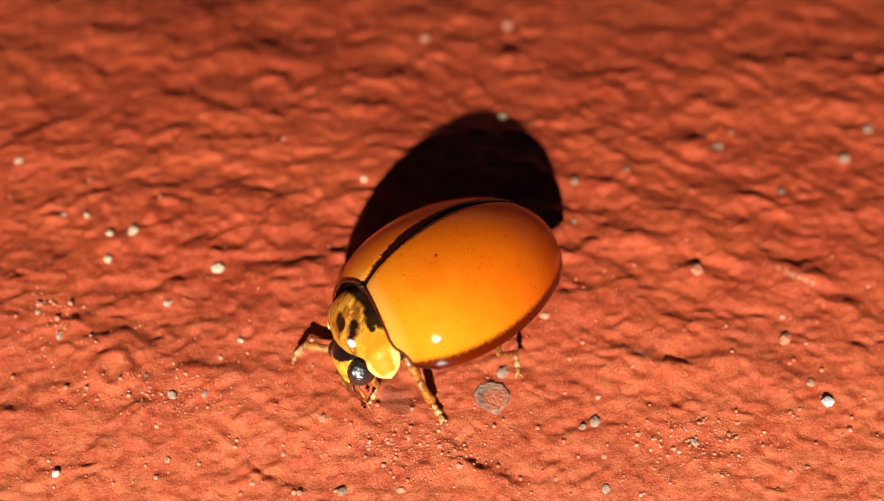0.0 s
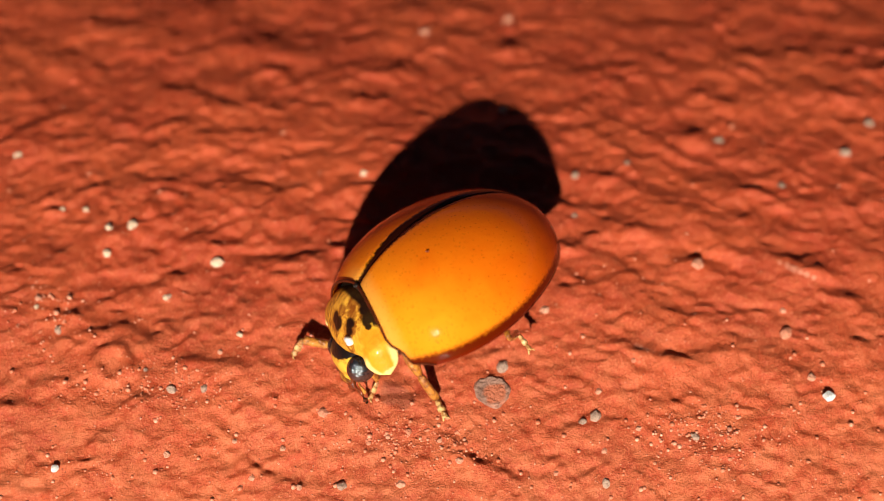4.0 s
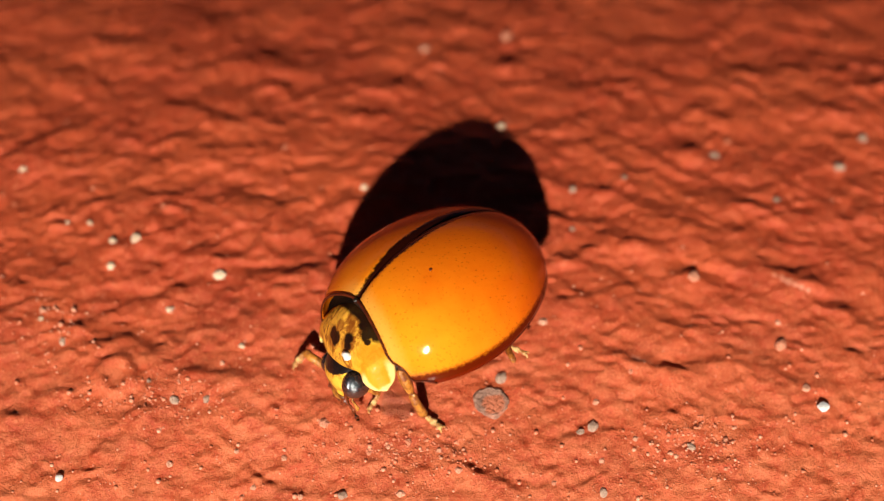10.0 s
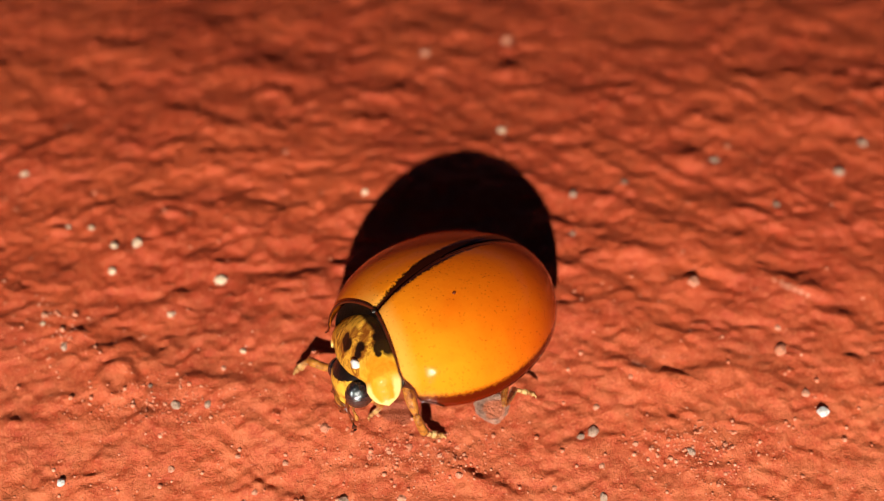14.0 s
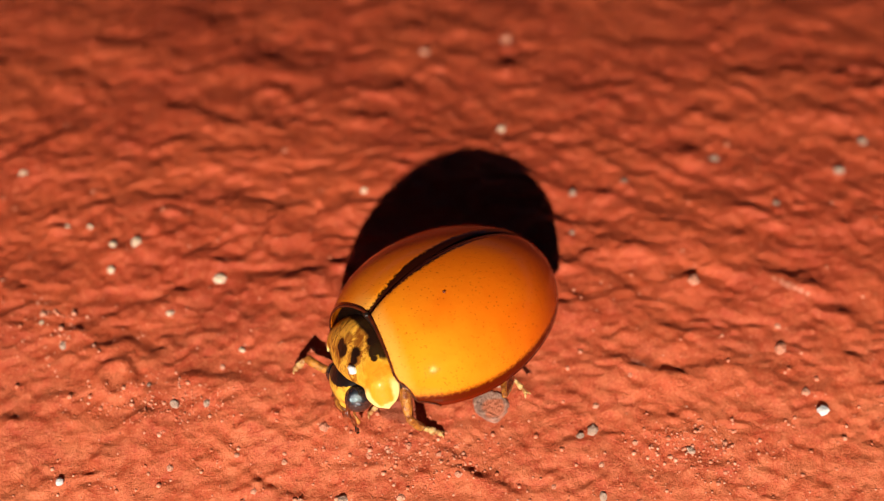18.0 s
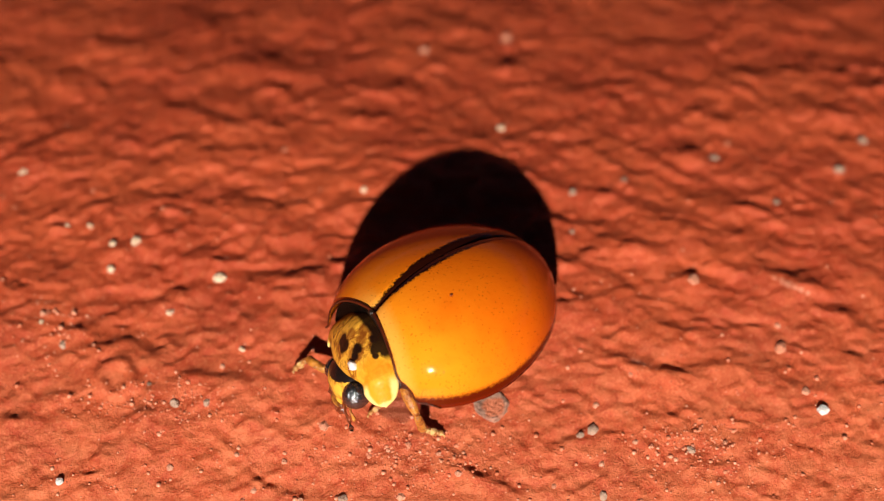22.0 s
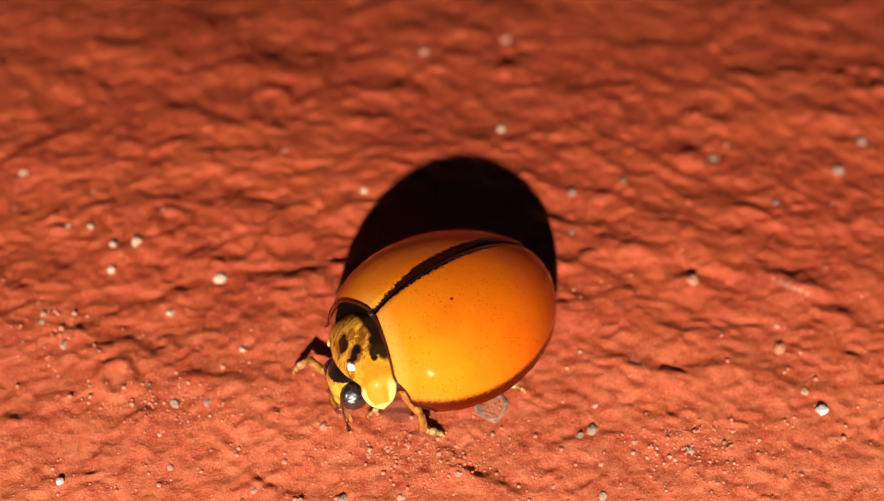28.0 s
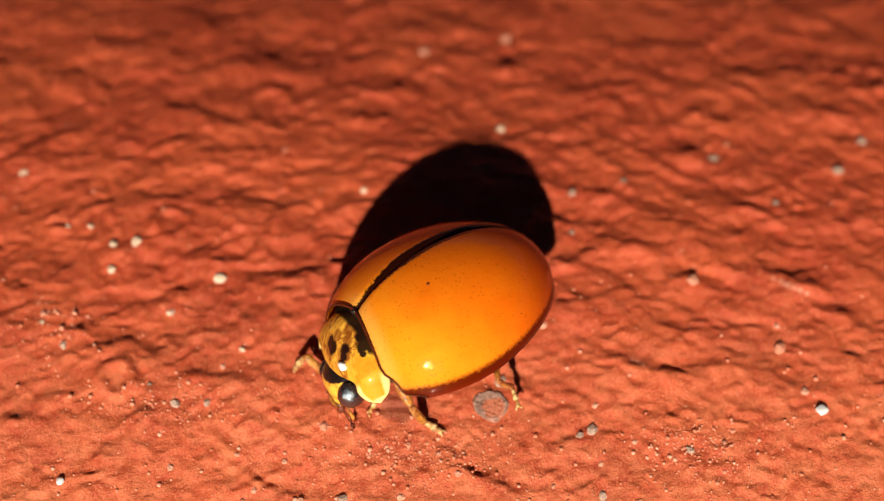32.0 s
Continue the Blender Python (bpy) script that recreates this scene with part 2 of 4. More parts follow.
def pronotum_material():
    """Straw-yellow shield with dark brown blotches, mottled between them, and a dark hind edge."""
    k = Mat("straw_yellow_shield", rough=0.45, coat=0.4, spec=0.1)
    k.put("Coat Roughness", 0.14)
    v = k.mm()
    x, y, z = k.xyz(v)
    side = k.math("ABSOLUTE", y)
    c = k.mix(k.step(k.noise(k.mm((0.55, 1.2, 1.0)), 4.6, 6.0, 0.75, 1.2), 0.42, 0.62), (0.80, 0.39, 0.040), (0.24, 0.068, 0.005))
    c = k.mix(k.math("MULTIPLY", k.step(side, 0.45, 0.70), 0.85), c, k.mix(k.step(k.noise(v, 3.0, 3.0), 0.40, 0.60), (0.82, 0.42, 0.030), (0.70, 0.25, 0.008)))
    across, along, _ = k.xyz(k.t.nodes.new("ShaderNodeTexCoord").outputs["UV"])
    out = k.math("ABSOLUTE", k.math("MULTIPLY_ADD", across, 2.0, -1.0))
    ragged = k.math("MULTIPLY", k.math("SUBTRACT", k.noise(v, 7.0, 4.0, 0.7), 0.5), 0.14)
    c = k.mix(k.math("MULTIPLY", k.step(k.math("ADD", out, ragged), 0.50, 0.62), 0.8), c, (0.74, 0.27, 0.010))
    ends = k.math("MAXIMUM", k.step(k.math("ADD", along, ragged), 0.24, 0.12), k.step(k.math("ADD", along, ragged), 0.74, 0.86))
    rim = k.math("MAXIMUM", k.step(k.math("ADD", out, ragged), 0.80, 0.88), k.math("MULTIPLY", ends, k.step(out, 0.50, 0.62)))
    c = k.mix(k.math("MULTIPLY", rim, 0.9), c, (0.90, 0.68, 0.24))
    marks = k.spots(v, (1.97, -0.08, 0.87, 0.100), (2.00, 0.03, 0.84, 0.120), (1.88, 0.33, 0.90, 0.095), (1.96, 0.38, 0.82, 0.080), (1.57, 0.44, 1.02, 0.100), (1.62, 0.57, 0.94, 0.130), (1.54, 0.66, 0.89, 0.100), (1.70, 0.65, 0.87, 0.060), (1.50, 0.45, 1.02, 0.12))
    base = k.step(k.math("ADD", x, k.math("MULTIPLY", k.noise(v, 4.0), 0.10)), 1.68, 1.61)
    base = k.math("MULTIPLY", base, k.step(side, 0.80, 0.70))
    halo = k.spots(v, (2.00, -0.03, 0.84, 0.200), (1.94, 0.35, 0.85, 0.150), (1.76, 0.28, 1.01, 0.100), (1.65, 0.18, 1.09, 0.110), (1.52, 0.37, 1.06, 0.140), (1.83, 0.01, 1.01, 0.100))
    c = k.mix(k.math("MULTIPLY", halo, 0.75), c, (0.22, 0.055, 0.006))
    c = k.mix(k.math("MULTIPLY", k.math("MAXIMUM", marks, base), 0.98), c, (0.009, 0.003, 0.002))
    k.put("Base Color", c)
    k.put("Subsurface Weight", 0.08), k.put("Subsurface Radius", (1.0, 0.5, 0.1)), k.put("Subsurface Scale", 0.08 * MM)
    k.bump(k.noise(v, 9.0, 3.0), 0.02, 0.5)
    return k.m


def plain_material(name, dark, light, scale, rough, coat=0.0, depth=0.01, spec=0.5, glow=0.0):
    """Two tones by noise, with fine relief."""
    k = Mat(name, rough=rough, coat=coat, spec=spec)
    v = k.mm()
    f = k.noise(v, scale, 4.0, 0.6)
    k.put("Base Color", k.mix(k.step(f, 0.35, 0.65), dark, light))
    if glow:
        k.put("Subsurface Weight", glow), k.put("Subsurface Radius", (1.0, 0.4, 0.1)), k.put("Subsurface Scale", 0.08 * MM)
    k.bump(k.noise(v, scale * 3, 3.0), depth, 0.7)
    return k.m


def pebble_material(name, dark, light, rough=0.6):
    """Mineral grain; tone differs from grain to grain."""
    k = Mat(name, rough=rough, spec=0.4)
    v = k.mm()
    f = k.math("ADD", k.noise(v, 9.0, 4.0, 0.65), k.math("MULTIPLY", k.math("SUBTRACT", k.random(), 0.5), 0.4))
    f = k.math("ADD", f, k.math("MULTIPLY", k.math("SUBTRACT", k.island(), 0.5), 0.3))
    k.put("Base Color", k.mix(k.step(f, 0.25, 0.75), dark, light))
    k.bump(k.noise(v, 20.0, 3.0), 0.02, 0.8)
    return k.m


def eye_material():
    """Black eye of many fine facets that glitter."""
    k = Mat("black_eye", rough=0.6, coat=1.0, spec=0.1)
    v = k.mm()
    k.put("Base Color", k.mix(k.noise(v, 9.0), (0.004, 0.004, 0.004), (0.012, 0.011, 0.010)))
    k.put("Coat Roughness", 0.16)
    k.put("Coat IOR", 2.3)
    k.bump(k.math("ADD", k.noise(v, 20.0, 2.0), k.math("MULTIPLY", k.cells(v, 18.0, 0.5), 0.4)), 0.022, 1.0)
    return k.m


def face_material():
    """Yellow face with a brown blotch, black on the crown."""
    k = Mat("yellow_face", rough=0.4, coat=0.4, spec=0.3)
    v = k.mm()
    x, y, z = k.xyz(v)
    c = k.mix(k.step(k.noise(v, 4.5, 4.0, 0.65), 0.42, 0.68), (0.84, 0.46, 0.045), (0.40, 0.13, 0.012))
    c = k.mix(k.math("MULTIPLY", k.spots(v, (2.42, -0.05, 0.08, 0.13), (2.43, -0.02, -0.02, 0.12)), 0.85), c, (0.20, 0.055, 0.008))
    c = k.mix(k.math("MULTIPLY", k.step(z, -0.14, -0.20), 0.8), c, (0.16, 0.040, 0.008))
    crown = k.math("ADD", k.math("ADD", z, k.math("MULTIPLY", k.math("ABSOLUTE", y), -0.10)), k.math("MULTIPLY", k.noise(v, 9.0), 0.08))
    c = k.mix(k.step(crown, 0.36, 0.39), c, (0.010, 0.005, 0.004))
    k.put("Base Color", c)
    k.bump(k.noise(v, 14.0, 3.0), 0.015, 0.7)
    return k.m


PAINT = paint_material()
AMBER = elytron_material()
STRAW = pronotum_material()
BLACK = plain_material("black_shell", (0.006, 0.004, 0.003), (0.018, 0.010, 0.006), 5, 0.4, 0.2, spec=0.3)
BROWN = plain_material("dark_brown_edge", (0.022, 0.005, 0.003), (0.060, 0.012, 0.004), 6, 0.45, 0.1, spec=0.2)
RIM = plain_material("red_brown_margin", (0.050, 0.008, 0.003), (0.095, 0.016, 0.004), 6, 0.5, 0.35, spec=0.04)
FACE = face_material()
LIP = plain_material("brown_lip", (0.10, 0.028, 0.006), (0.50, 0.22, 0.03), 6.0, 0.35, 0.4, 0.02)
EYE = eye_material()
LEG = plain_material("amber_leg", (0.20, 0.045, 0.006), (0.56, 0.22, 0.025), 7, 0.3, 1.0, 0.06, glow=0.1)
TARSUS = plain_material("pale_amber_foot", (0.32, 0.10, 0.014), (0.74, 0.46, 0.17), 8, 0.3, 1.0, 0.06, glow=0.1)
CLAW = plain_material("red_brown_claw", (0.08, 0.014, 0.004), (0.24, 0.045, 0.01), 8, 0.3, 0.4)
CREAM = pebble_material("cream_grain", (0.50, 0.25, 0.15), (0.84, 0.62, 0.42), 0.35)
GREY = pebble_material("grey_grain", (0.22, 0.12, 0.08), (0.44, 0.28, 0.20), 0.35)
RED = pebble_material("dusty_red_grain", (0.58, 0.16, 0.075), (0.80, 0.38, 0.24), 0.3)
TAN = pebble_material("pinkish_grain", (0.20, 0.11, 0.075), (0.56, 0.37, 0.27), 0.25)
WHITE = pebble_material("white_grain", (0.70, 0.64, 0.56), (0.92, 0.90, 0.86), 0.35)


# ---- mesh helpers ----
def finish(name, bm, material, parent=None, smooth=True):
    mesh = bpy.data.meshes.new(name)
    bm.to_mesh(mesh)
    bm.free()
    if smooth:
        mesh.polygons.foreach_set("use_smooth", [True] * len(mesh.polygons))
    mesh.materials.append(material)
    ob = new(name, mesh)
    ob.parent = parent
    return ob


def part(name, bm, material, parent, label=""):
    """Links a bmesh as one mesh object under a thing or a part."""
    return tagged(finish(name, bm, material, parent), label)


def tube(bm, points, radii, seg=10, flat=1.0):
    """A closed round rod through points (mm), tapering by radii; flat squashes it across."""
    pts = [Vector(p) * MM for p in points]
    rings = []
    for i, p in enumerate(pts):
        d = (pts[min(i + 1, len(pts) - 1)] - pts[max(i - 1, 0)]).normalized()
        side = d.cross(Vector((0, 0, 1)))
        side = side.normalized() if side.length > 1e-4 else Vector((0, 1, 0))
        up = side.cross(d)
        r = radii[i] * MM
        rings.append([bm.verts.new(p + r * (side * math.cos(a) * flat + up * math.sin(a)))
                      for a in (2 * math.pi * k / seg for k in range(seg))])
    for a, b in zip(rings, rings[1:]):
        for k in range(seg):
            bm.faces.new((a[k], a[(k + 1) % seg], b[(k + 1) % seg], b[k]))
    bm.faces.new(rings[0][::-1]), bm.faces.new(rings[-1])
    bmesh.ops.recalc_face_normals(bm, faces=bm.faces)
    return bm


def blob(bm, centre, size, segs=24, rings=14, turn=None):
    """An ellipsoid of the given half-axes (mm)."""
    m = Matrix.Translation(Vector(centre) * MM) @ (turn or Matrix()) @ Matrix.Diagonal((*[s * MM for s in size], 1))
    bmesh.ops.create_uvsphere(bm, u_segments=segs, v_segments=rings, radius=1, matrix=m)
    return bm


def smooth(a, b, x):
    s = min(1.0, max(0.0, (x - a) / (b - a)))
    return s * s * (3 - 2 * s)


# ---- the floor ----
def lattice(x, y, seed):
    """Smooth value noise of numpy arrays, about -1 to 1."""
    xi, yi = np.floor(x).astype(np.int64), np.floor(y).astype(np.int64)
    fx, fy = x - xi, y - yi
    fx, fy = fx * fx * fx * (fx * (fx * 6 - 15) + 10), fy * fy * fy * (fy * (fy * 6 - 15) + 10)

    def h(i, j):
        n = (i * 374761393 + j * 668265263 + seed * 982451653) & 0x7FFFFFFF
        n = ((n ^ (n >> 13)) * 1274126177) & 0x7FFFFFFF
        return ((n ^ (n >> 16)) & 0xFFFF) / 32767.5 - 1

    return (h(xi, yi) * (1 - fx) + h(xi + 1, yi) * fx) * (1 - fy) + (h(xi, yi + 1) * (1 - fx) + h(xi + 1, yi + 1) * fx) * fy


# Ridges dragged up by the brush: from (x, y) to (x, y), and how strong.
RIDGES = (
    ((-6.58, -2.00, -5.95, -1.73, 1.0), (-6.24, -2.40, -5.38, -2.15, 1.2), (-5.38, -2.15, -4.76, -2.57, 1.0),
     (-5.33, -1.32, -4.47, -1.32, 1.0), (-4.35, -2.79, -3.64, -2.83, 1.2), (-3.64, -2.83, -2.72, -2.98, 0.9),
     (-5.23, -3.58, -4.82, -3.41, 1.1), (-5.86, -4.31, -5.41, -4.15, 1.0), (-6.01, -4.86, -5.74, -4.66, 1.0),
     (-3.23, -4.52, -2.77, -4.82, 1.0), (-2.77, -4.82, -2.23, -4.82, 0.8), (-7.43, -3.62, -7.06, -3.54, 1.0),
     (2.71, -2.33, 3.63, -2.68, 1.5), (3.63, -2.68, 4.28, -2.79, 1.0), (4.36, -2.58, 5.08, -2.63, 1.1),
     (5.59, -0.72, 6.51, -0.92, 1.6), (6.83, -1.48, 7.26, -1.61, 1.0), (5.72, -2.76, 6.08, -3.04, 1.0),),
    ((0.18, -4.29, 0.76, -4.64, 1.2), (0.76, -4.64, 1.26, -4.82, 1.0), (4.14, -0.82, 4.74, -0.82, 1.2),
     (-8.19, 1.54, -6.96, 2.75, 1.8), (-7.66, 1.74, -7.12, 1.45, 1.2), (-7.84, 4.05, -7.31, 4.17, 1.5),
     (-5.27, 3.09, -3.76, 2.55, 1.8), (-3.76, 2.55, -2.73, 2.33, 1.4), (-5.10, 2.33, -4.28, 1.92, 1.5),
     (-4.28, 1.92, -2.78, 1.88, 1.6), (-6.41, 2.26, -5.71, 2.59, 1.0), (-5.09, 0.88, -4.57, 0.69, 1.3),
     (-4.48, 0.56, -2.62, 0.48, 1.5), (-3.23, 0.18, -2.52, -0.08, 1.5), (-7.97, 0.26, -7.59, 0.43, 1.2),
     (-5.85, 0.88, -5.25, 0.52, 1.2), (2.45, 3.76, 3.24, 3.42, 1.5), (3.24, 3.42, 4.18, 4.00, 1.5),),
    ((4.18, 4.00, 4.89, 3.70, 1.3), (5.55, 4.22, 7.49, 4.10, 1.8), (7.03, 3.13, 8.19, 2.75, 1.8),
     (4.27, 2.03, 4.97, 1.82, 1.2), (5.54, 1.82, 6.44, 1.16, 1.5), (2.38, 2.64, 2.87, 2.44, 1.3),
     (2.87, -0.01, 3.67, -0.26, 1.5), (3.63, 0.14, 4.59, 0.14, 1.3), (7.30, 0.43, 7.97, 0.26, 1.4),
     (6.86, -2.33, 7.30, -2.50, 1.0), (-5.56, 1.38, -4.76, 1.74, 1.2), (-4.50, -0.99, -3.60, -1.17, 0.4),
     (3.70, -1.73, 4.29, -2.03, 1.0), (2.36, -0.51, 3.14, -0.88, 1.0), (5.08, 0.63, 5.77, 0.43, 1.2),
     (-1.99, 2.96, -0.90, 2.72, 1.5), (-1.58, 3.79, -0.26, 3.62, 1.5), (-4.07, 4.50, -2.49, 4.31, 1.6),),
    ((-7.21, 5.24, -5.92, 4.95, 1.6), (0.63, 4.50, 1.85, 4.31, 1.5), (3.60, 5.24, 5.28, 5.04, 1.6),
     (6.85, 5.62, 8.39, 5.33, 1.6), (5.00, 2.80, 5.83, 2.56, 1.3),),
)


def swell(y):
    """The slab is crowned: it falls away before and behind."""
    u = y + 2.0
    return -20.0 * (1 - np.exp(-0.028 * u * u / 20.0))


def ripple(x, y, size, slant, seed):
    """Soft uneven ridges that run across, gentle towards -y and steeper behind."""
    u = x * 0.68 / size + lattice(x / size / 2.6, y / size / 2.6, seed + 1) * 0.8
    w = (y - slant * x) / size + lattice(x / size / 1.9, y / size / 1.5, seed + 2) * 0.8
    a = lattice(u, w, seed)
    return 0.75 * a + 0.35 * (lattice(u, w + 0.25, seed) - a) + 0.35 * np.maximum(a, 0) ** 2


def relief(x, y):
    """Height of the painted floor in mm at x, y in mm."""
    slant = np.clip(-x * 0.035, -0.3, 0.45)
    near = 1 - 0.6 * np.clip((-1.0 - y) / 2.5, 0, 1) - 0.2 * np.clip(y / 2.0, 0, 1)
    z = swell(y) + 0.08 * lattice(x / 2.6, y / 1.7, 3)
    z = z + 0.048 * near * ripple(x, y, 0.58, slant, 11)
    z = z + 0.066 * near * ripple(x, y, 0.33, slant * 0.8, 23)
    z = z + 0.036 * ripple(x, y, 0.17, slant * 0.6, 29)
    z = z + 0.018 * lattice(x / 0.15, y / 0.11, 31) + 0.006 * lattice(x / 0.07, y / 0.06, 37)
    for row in RIDGES:
        for x0, y0, x1, y1, k in row:
            if y0 < 0:
                y0, y1 = y0 - 0.17, y1 - 0.17
            near_it = (np.abs(x - (x0 + x1) / 2) < 3.0) & (np.abs(y - (y0 + y1) / 2) < 3.0)
            px, py = x[near_it], y[near_it]
            dx, dy = x1 - x0, y1 - y0
            size = math.hypot(dx, dy)
            along = ((px - x0) * dx + (py - y0) * dy) / size
            off = (-(px - x0) * dy + (py - y0) * dx) / size + 0.05 * lattice(px / 0.3, py / 0.3, 41)
            s = np.clip(along / size, 0, 1)
            taper = np.exp(-((along - np.clip(along, 0, size)) / 0.22) ** 2) * (0.45 + 0.55 * np.sin(math.pi * s))
            bank = np.where(off < 0, np.exp(-(off / 0.34) ** 2), np.exp(-(off / (0.12 if y0 < 0 else 0.21)) ** 2))
            z[near_it] += (0.070 if y0 < 0 else 0.050) * k * taper * bank
    # a sunk bubble and a ring where the paint has dried round a grain
    for cx, cy, r, k in ((-5.54, -2.99, 0.27, 0.105), (8.29, 4.00, 0.40, 0.055), (-4.87, 0.20, 0.30, 0.08)):
        d = np.hypot(x - cx, y - cy)
        z = z + k * np.exp(-((d - r) / 0.12) ** 2) + 0.5 * k * np.exp(-(d / (0.6 * r)) ** 2)
    return z


def steps(lo, hi, cell, reach):
    """Even cells between lo and hi, then growing ones out to reach on both sides."""
    mid = list(np.arange(lo, hi, cell))
    out, d, w = [], 0.0, cell
    while d < reach:
        w *= 1.3
        d += w
        out.append(d)
    return np.array([lo - d for d in out[::-1]] + mid + [mid[-1] + d for d in out])


def build_ground():
    xs, ys = steps(-10.5, 10.5, 0.04, 40000), steps(-7.0, 10.0, 0.035, 40000)
    gx, gy = np.meshgrid(xs, ys)
    z = swell(gy)
    ring = np.maximum(np.abs(gx) - 10.5, np.maximum(gy - 10.0, -7.0 - gy))
    inside = ring < 3.0
    fade = np.clip(1 - ring[inside] / 3.0, 0, 1)
    z[inside] = swell(gy[inside]) + (relief(gx[inside], gy[inside]) - swell(gy[inside])) * fade
    verts = np.stack([gx, gy, z], -1).reshape(-1, 3) * MM
    nx, ny = len(xs), len(ys)
    i = (np.arange(ny - 1)[:, None] * nx + np.arange(nx - 1)[None]).ravel()
    quads = np.stack([i, i + 1, i + nx + 1, i + nx], -1)
    mesh = bpy.data.meshes.new("ground")
    mesh.vertices.add(len(verts)), mesh.loops.add(quads.size), mesh.polygons.add(len(quads))
    mesh.vertices.foreach_set("co", verts.ravel())
    mesh.loops.foreach_set("vertex_index", quads.ravel())
    mesh.polygons.foreach_set("loop_start", np.arange(0, quads.size, 4))
    mesh.polygons.foreach_set("use_smooth", np.ones(len(quads), bool))
    mesh.update(calc_edges=True)
    mesh.materials.append(PAINT)
    return tagged(new("ground", mesh), "rough concrete floor under wrinkled brick-red paint", "floor", kind="structure")


def height(x, y):
    return float(relief(np.array([float(x)]), np.array([float(y)]))[0])


build_ground()


# ---- the beetle, in its own space: x forwards, y to its left, z up, in mm from the middle of its rim ----
LONG, REAR, WIDE, TALL = 1.986, 2.175, 1.792, 1.51


def build_elytron(side, beetle):
    """One wing case: half a dome, cut off in front, with a turned-out rim and real thickness."""
    bm = bmesh.new()
    na, nr = 72, 60
    grid = []
    for i in range(na + 1):
        th = math.pi * i / na
        row = []
        for j in range(nr + 1):
            al = 0.5 * math.pi * j / nr
            r = math.sin(al)
            c, w = math.cos(th), math.sin(th)
            x = (LONG if c > 0 else REAR) * r * c
            y = WIDE * (1 if side > 0 else 0.95) * r * w * (1 + (0.124 if side > 0 else 0.05) * x / LONG)
            z = TALL * max(0.0, math.cos(al)) ** 0.87
            # the rim turns outwards, most of all at the shoulder; the inner edge dips into the seam
            flare = max(0.0, 1 - z / 0.13) ** 2
            out = 1 + 0.030 * flare * smooth(-0.5, 0.6, c)
            z -= 0.035 * math.exp(-(y / 0.07) ** 2) + 0.01 * flare
            row.append(bm.verts.new((x * out * MM, side * (y * out + 0.006) * MM, z * MM)))
        grid.append(row)
    for i in range(na):
        for j in range(nr):
            q = (grid[i][j], grid[i][j + 1], grid[i + 1][j + 1], grid[i + 1][j])
            bm.faces.new(q if side > 0 else q[::-1])
    bmesh.ops.remove_doubles(bm, verts=bm.verts, dist=1e-6)
    # the front edge, and the rounded front corner
    cuts = [(Vector(co) * MM, Vector(no).normalized()) for co, no in (
        ((1.42, 0, 0), (1, -0.31 if side > 0 else 0.06, 0)), ((1.755, 0, 0), (1, 0.07 * side, 0)), ((2.12, 0, 0), (1, 0.45 * side, 0)),
        ((2.62, 0, 0), (1, 0.85 * side, 0)))]
    for co, no in cuts:
        bmesh.ops.bisect_plane(bm, geom=bm.verts[:] + bm.edges[:] + bm.faces[:], plane_co=co, plane_no=no, clear_outer=True)
    bmesh.ops.recalc_face_normals(bm, faces=bm.faces)
    front = sorted((v.co / MM for v in bm.verts if any(abs((v.co - co).dot(no)) < 1e-8 for co, no in cuts)), key=lambda p: abs(p.y))
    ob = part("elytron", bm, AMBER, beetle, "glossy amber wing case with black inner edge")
    thick = ob.modifiers.new("thickness", "SOLIDIFY")
    thick.thickness, thick.offset = 0.018 * MM, -1
    line = [front[0]]
    for p in front:
        if (p - line[-1]).length > 0.05:
            line.append(p)
    bm = bmesh.new()
    tube(bm, [p + Vector((0.005, 0, 0.004)) for p in line], [0.032 - 0.018 * k / len(line) for k in range(len(line))], 8)
    part("front_margin", bm, RIM, ob, "dark brown front margin of the wing case")
    if side < 0:
        # black sheet added behind the shield to darken the wing case's open front
        bm = bmesh.new()
        tops = [bm.verts.new((p + Vector((-0.13, 0, -0.05))) * MM) for p in line]
        feet = [bm.verts.new(Vector((p.x - 0.20, p.y, min(0.1, p.z - 0.06))) * MM) for p in line]
        for a, b, c, d in zip(tops, tops[1:], feet[1:], feet):
            bm.faces.new((a, b, c, d))
        bmesh.ops.solidify(bm, geom=bm.faces[:], thickness=0.012 * MM)
        part("dark_front_cap", bm, BLACK, ob, "black sheet added to close the front of the wing case")
    if side > 0:
        bm = bmesh.new()
        blob(bm, (0.43, 0.76, 1.355), (0.034, 0.028, 0.022), 12, 8)
        part("speck", bm, CLAW, ob, "dark red speck stuck on the wing case")
    return ob


# the shield and head are turned a little to the beetle's left
TWIST = Matrix.Translation((1.36 * MM, 0, 0)) @ Matrix.Rotation(radians(4), 4, "Z") @ Matrix.Translation((-1.36 * MM, 0, 0))


def curve(points, s):
    """A smooth line through a few control points, s from 0 to 1."""
    p = [Vector(q) for q in points]
    k = min(int(s * (len(p) - 1)), len(p) - 2)
    f = s * (len(p) - 1) - k
    a, b, c, d = p[max(k - 1, 0)], p[k], p[k + 1], p[min(k + 2, len(p) - 1)]
    return b + f * (0.5 * (c - a) + f * (a - 2.5 * b + 2 * c - 0.5 * d + f * (0.5 * (d - a) + 1.5 * (b - c))))


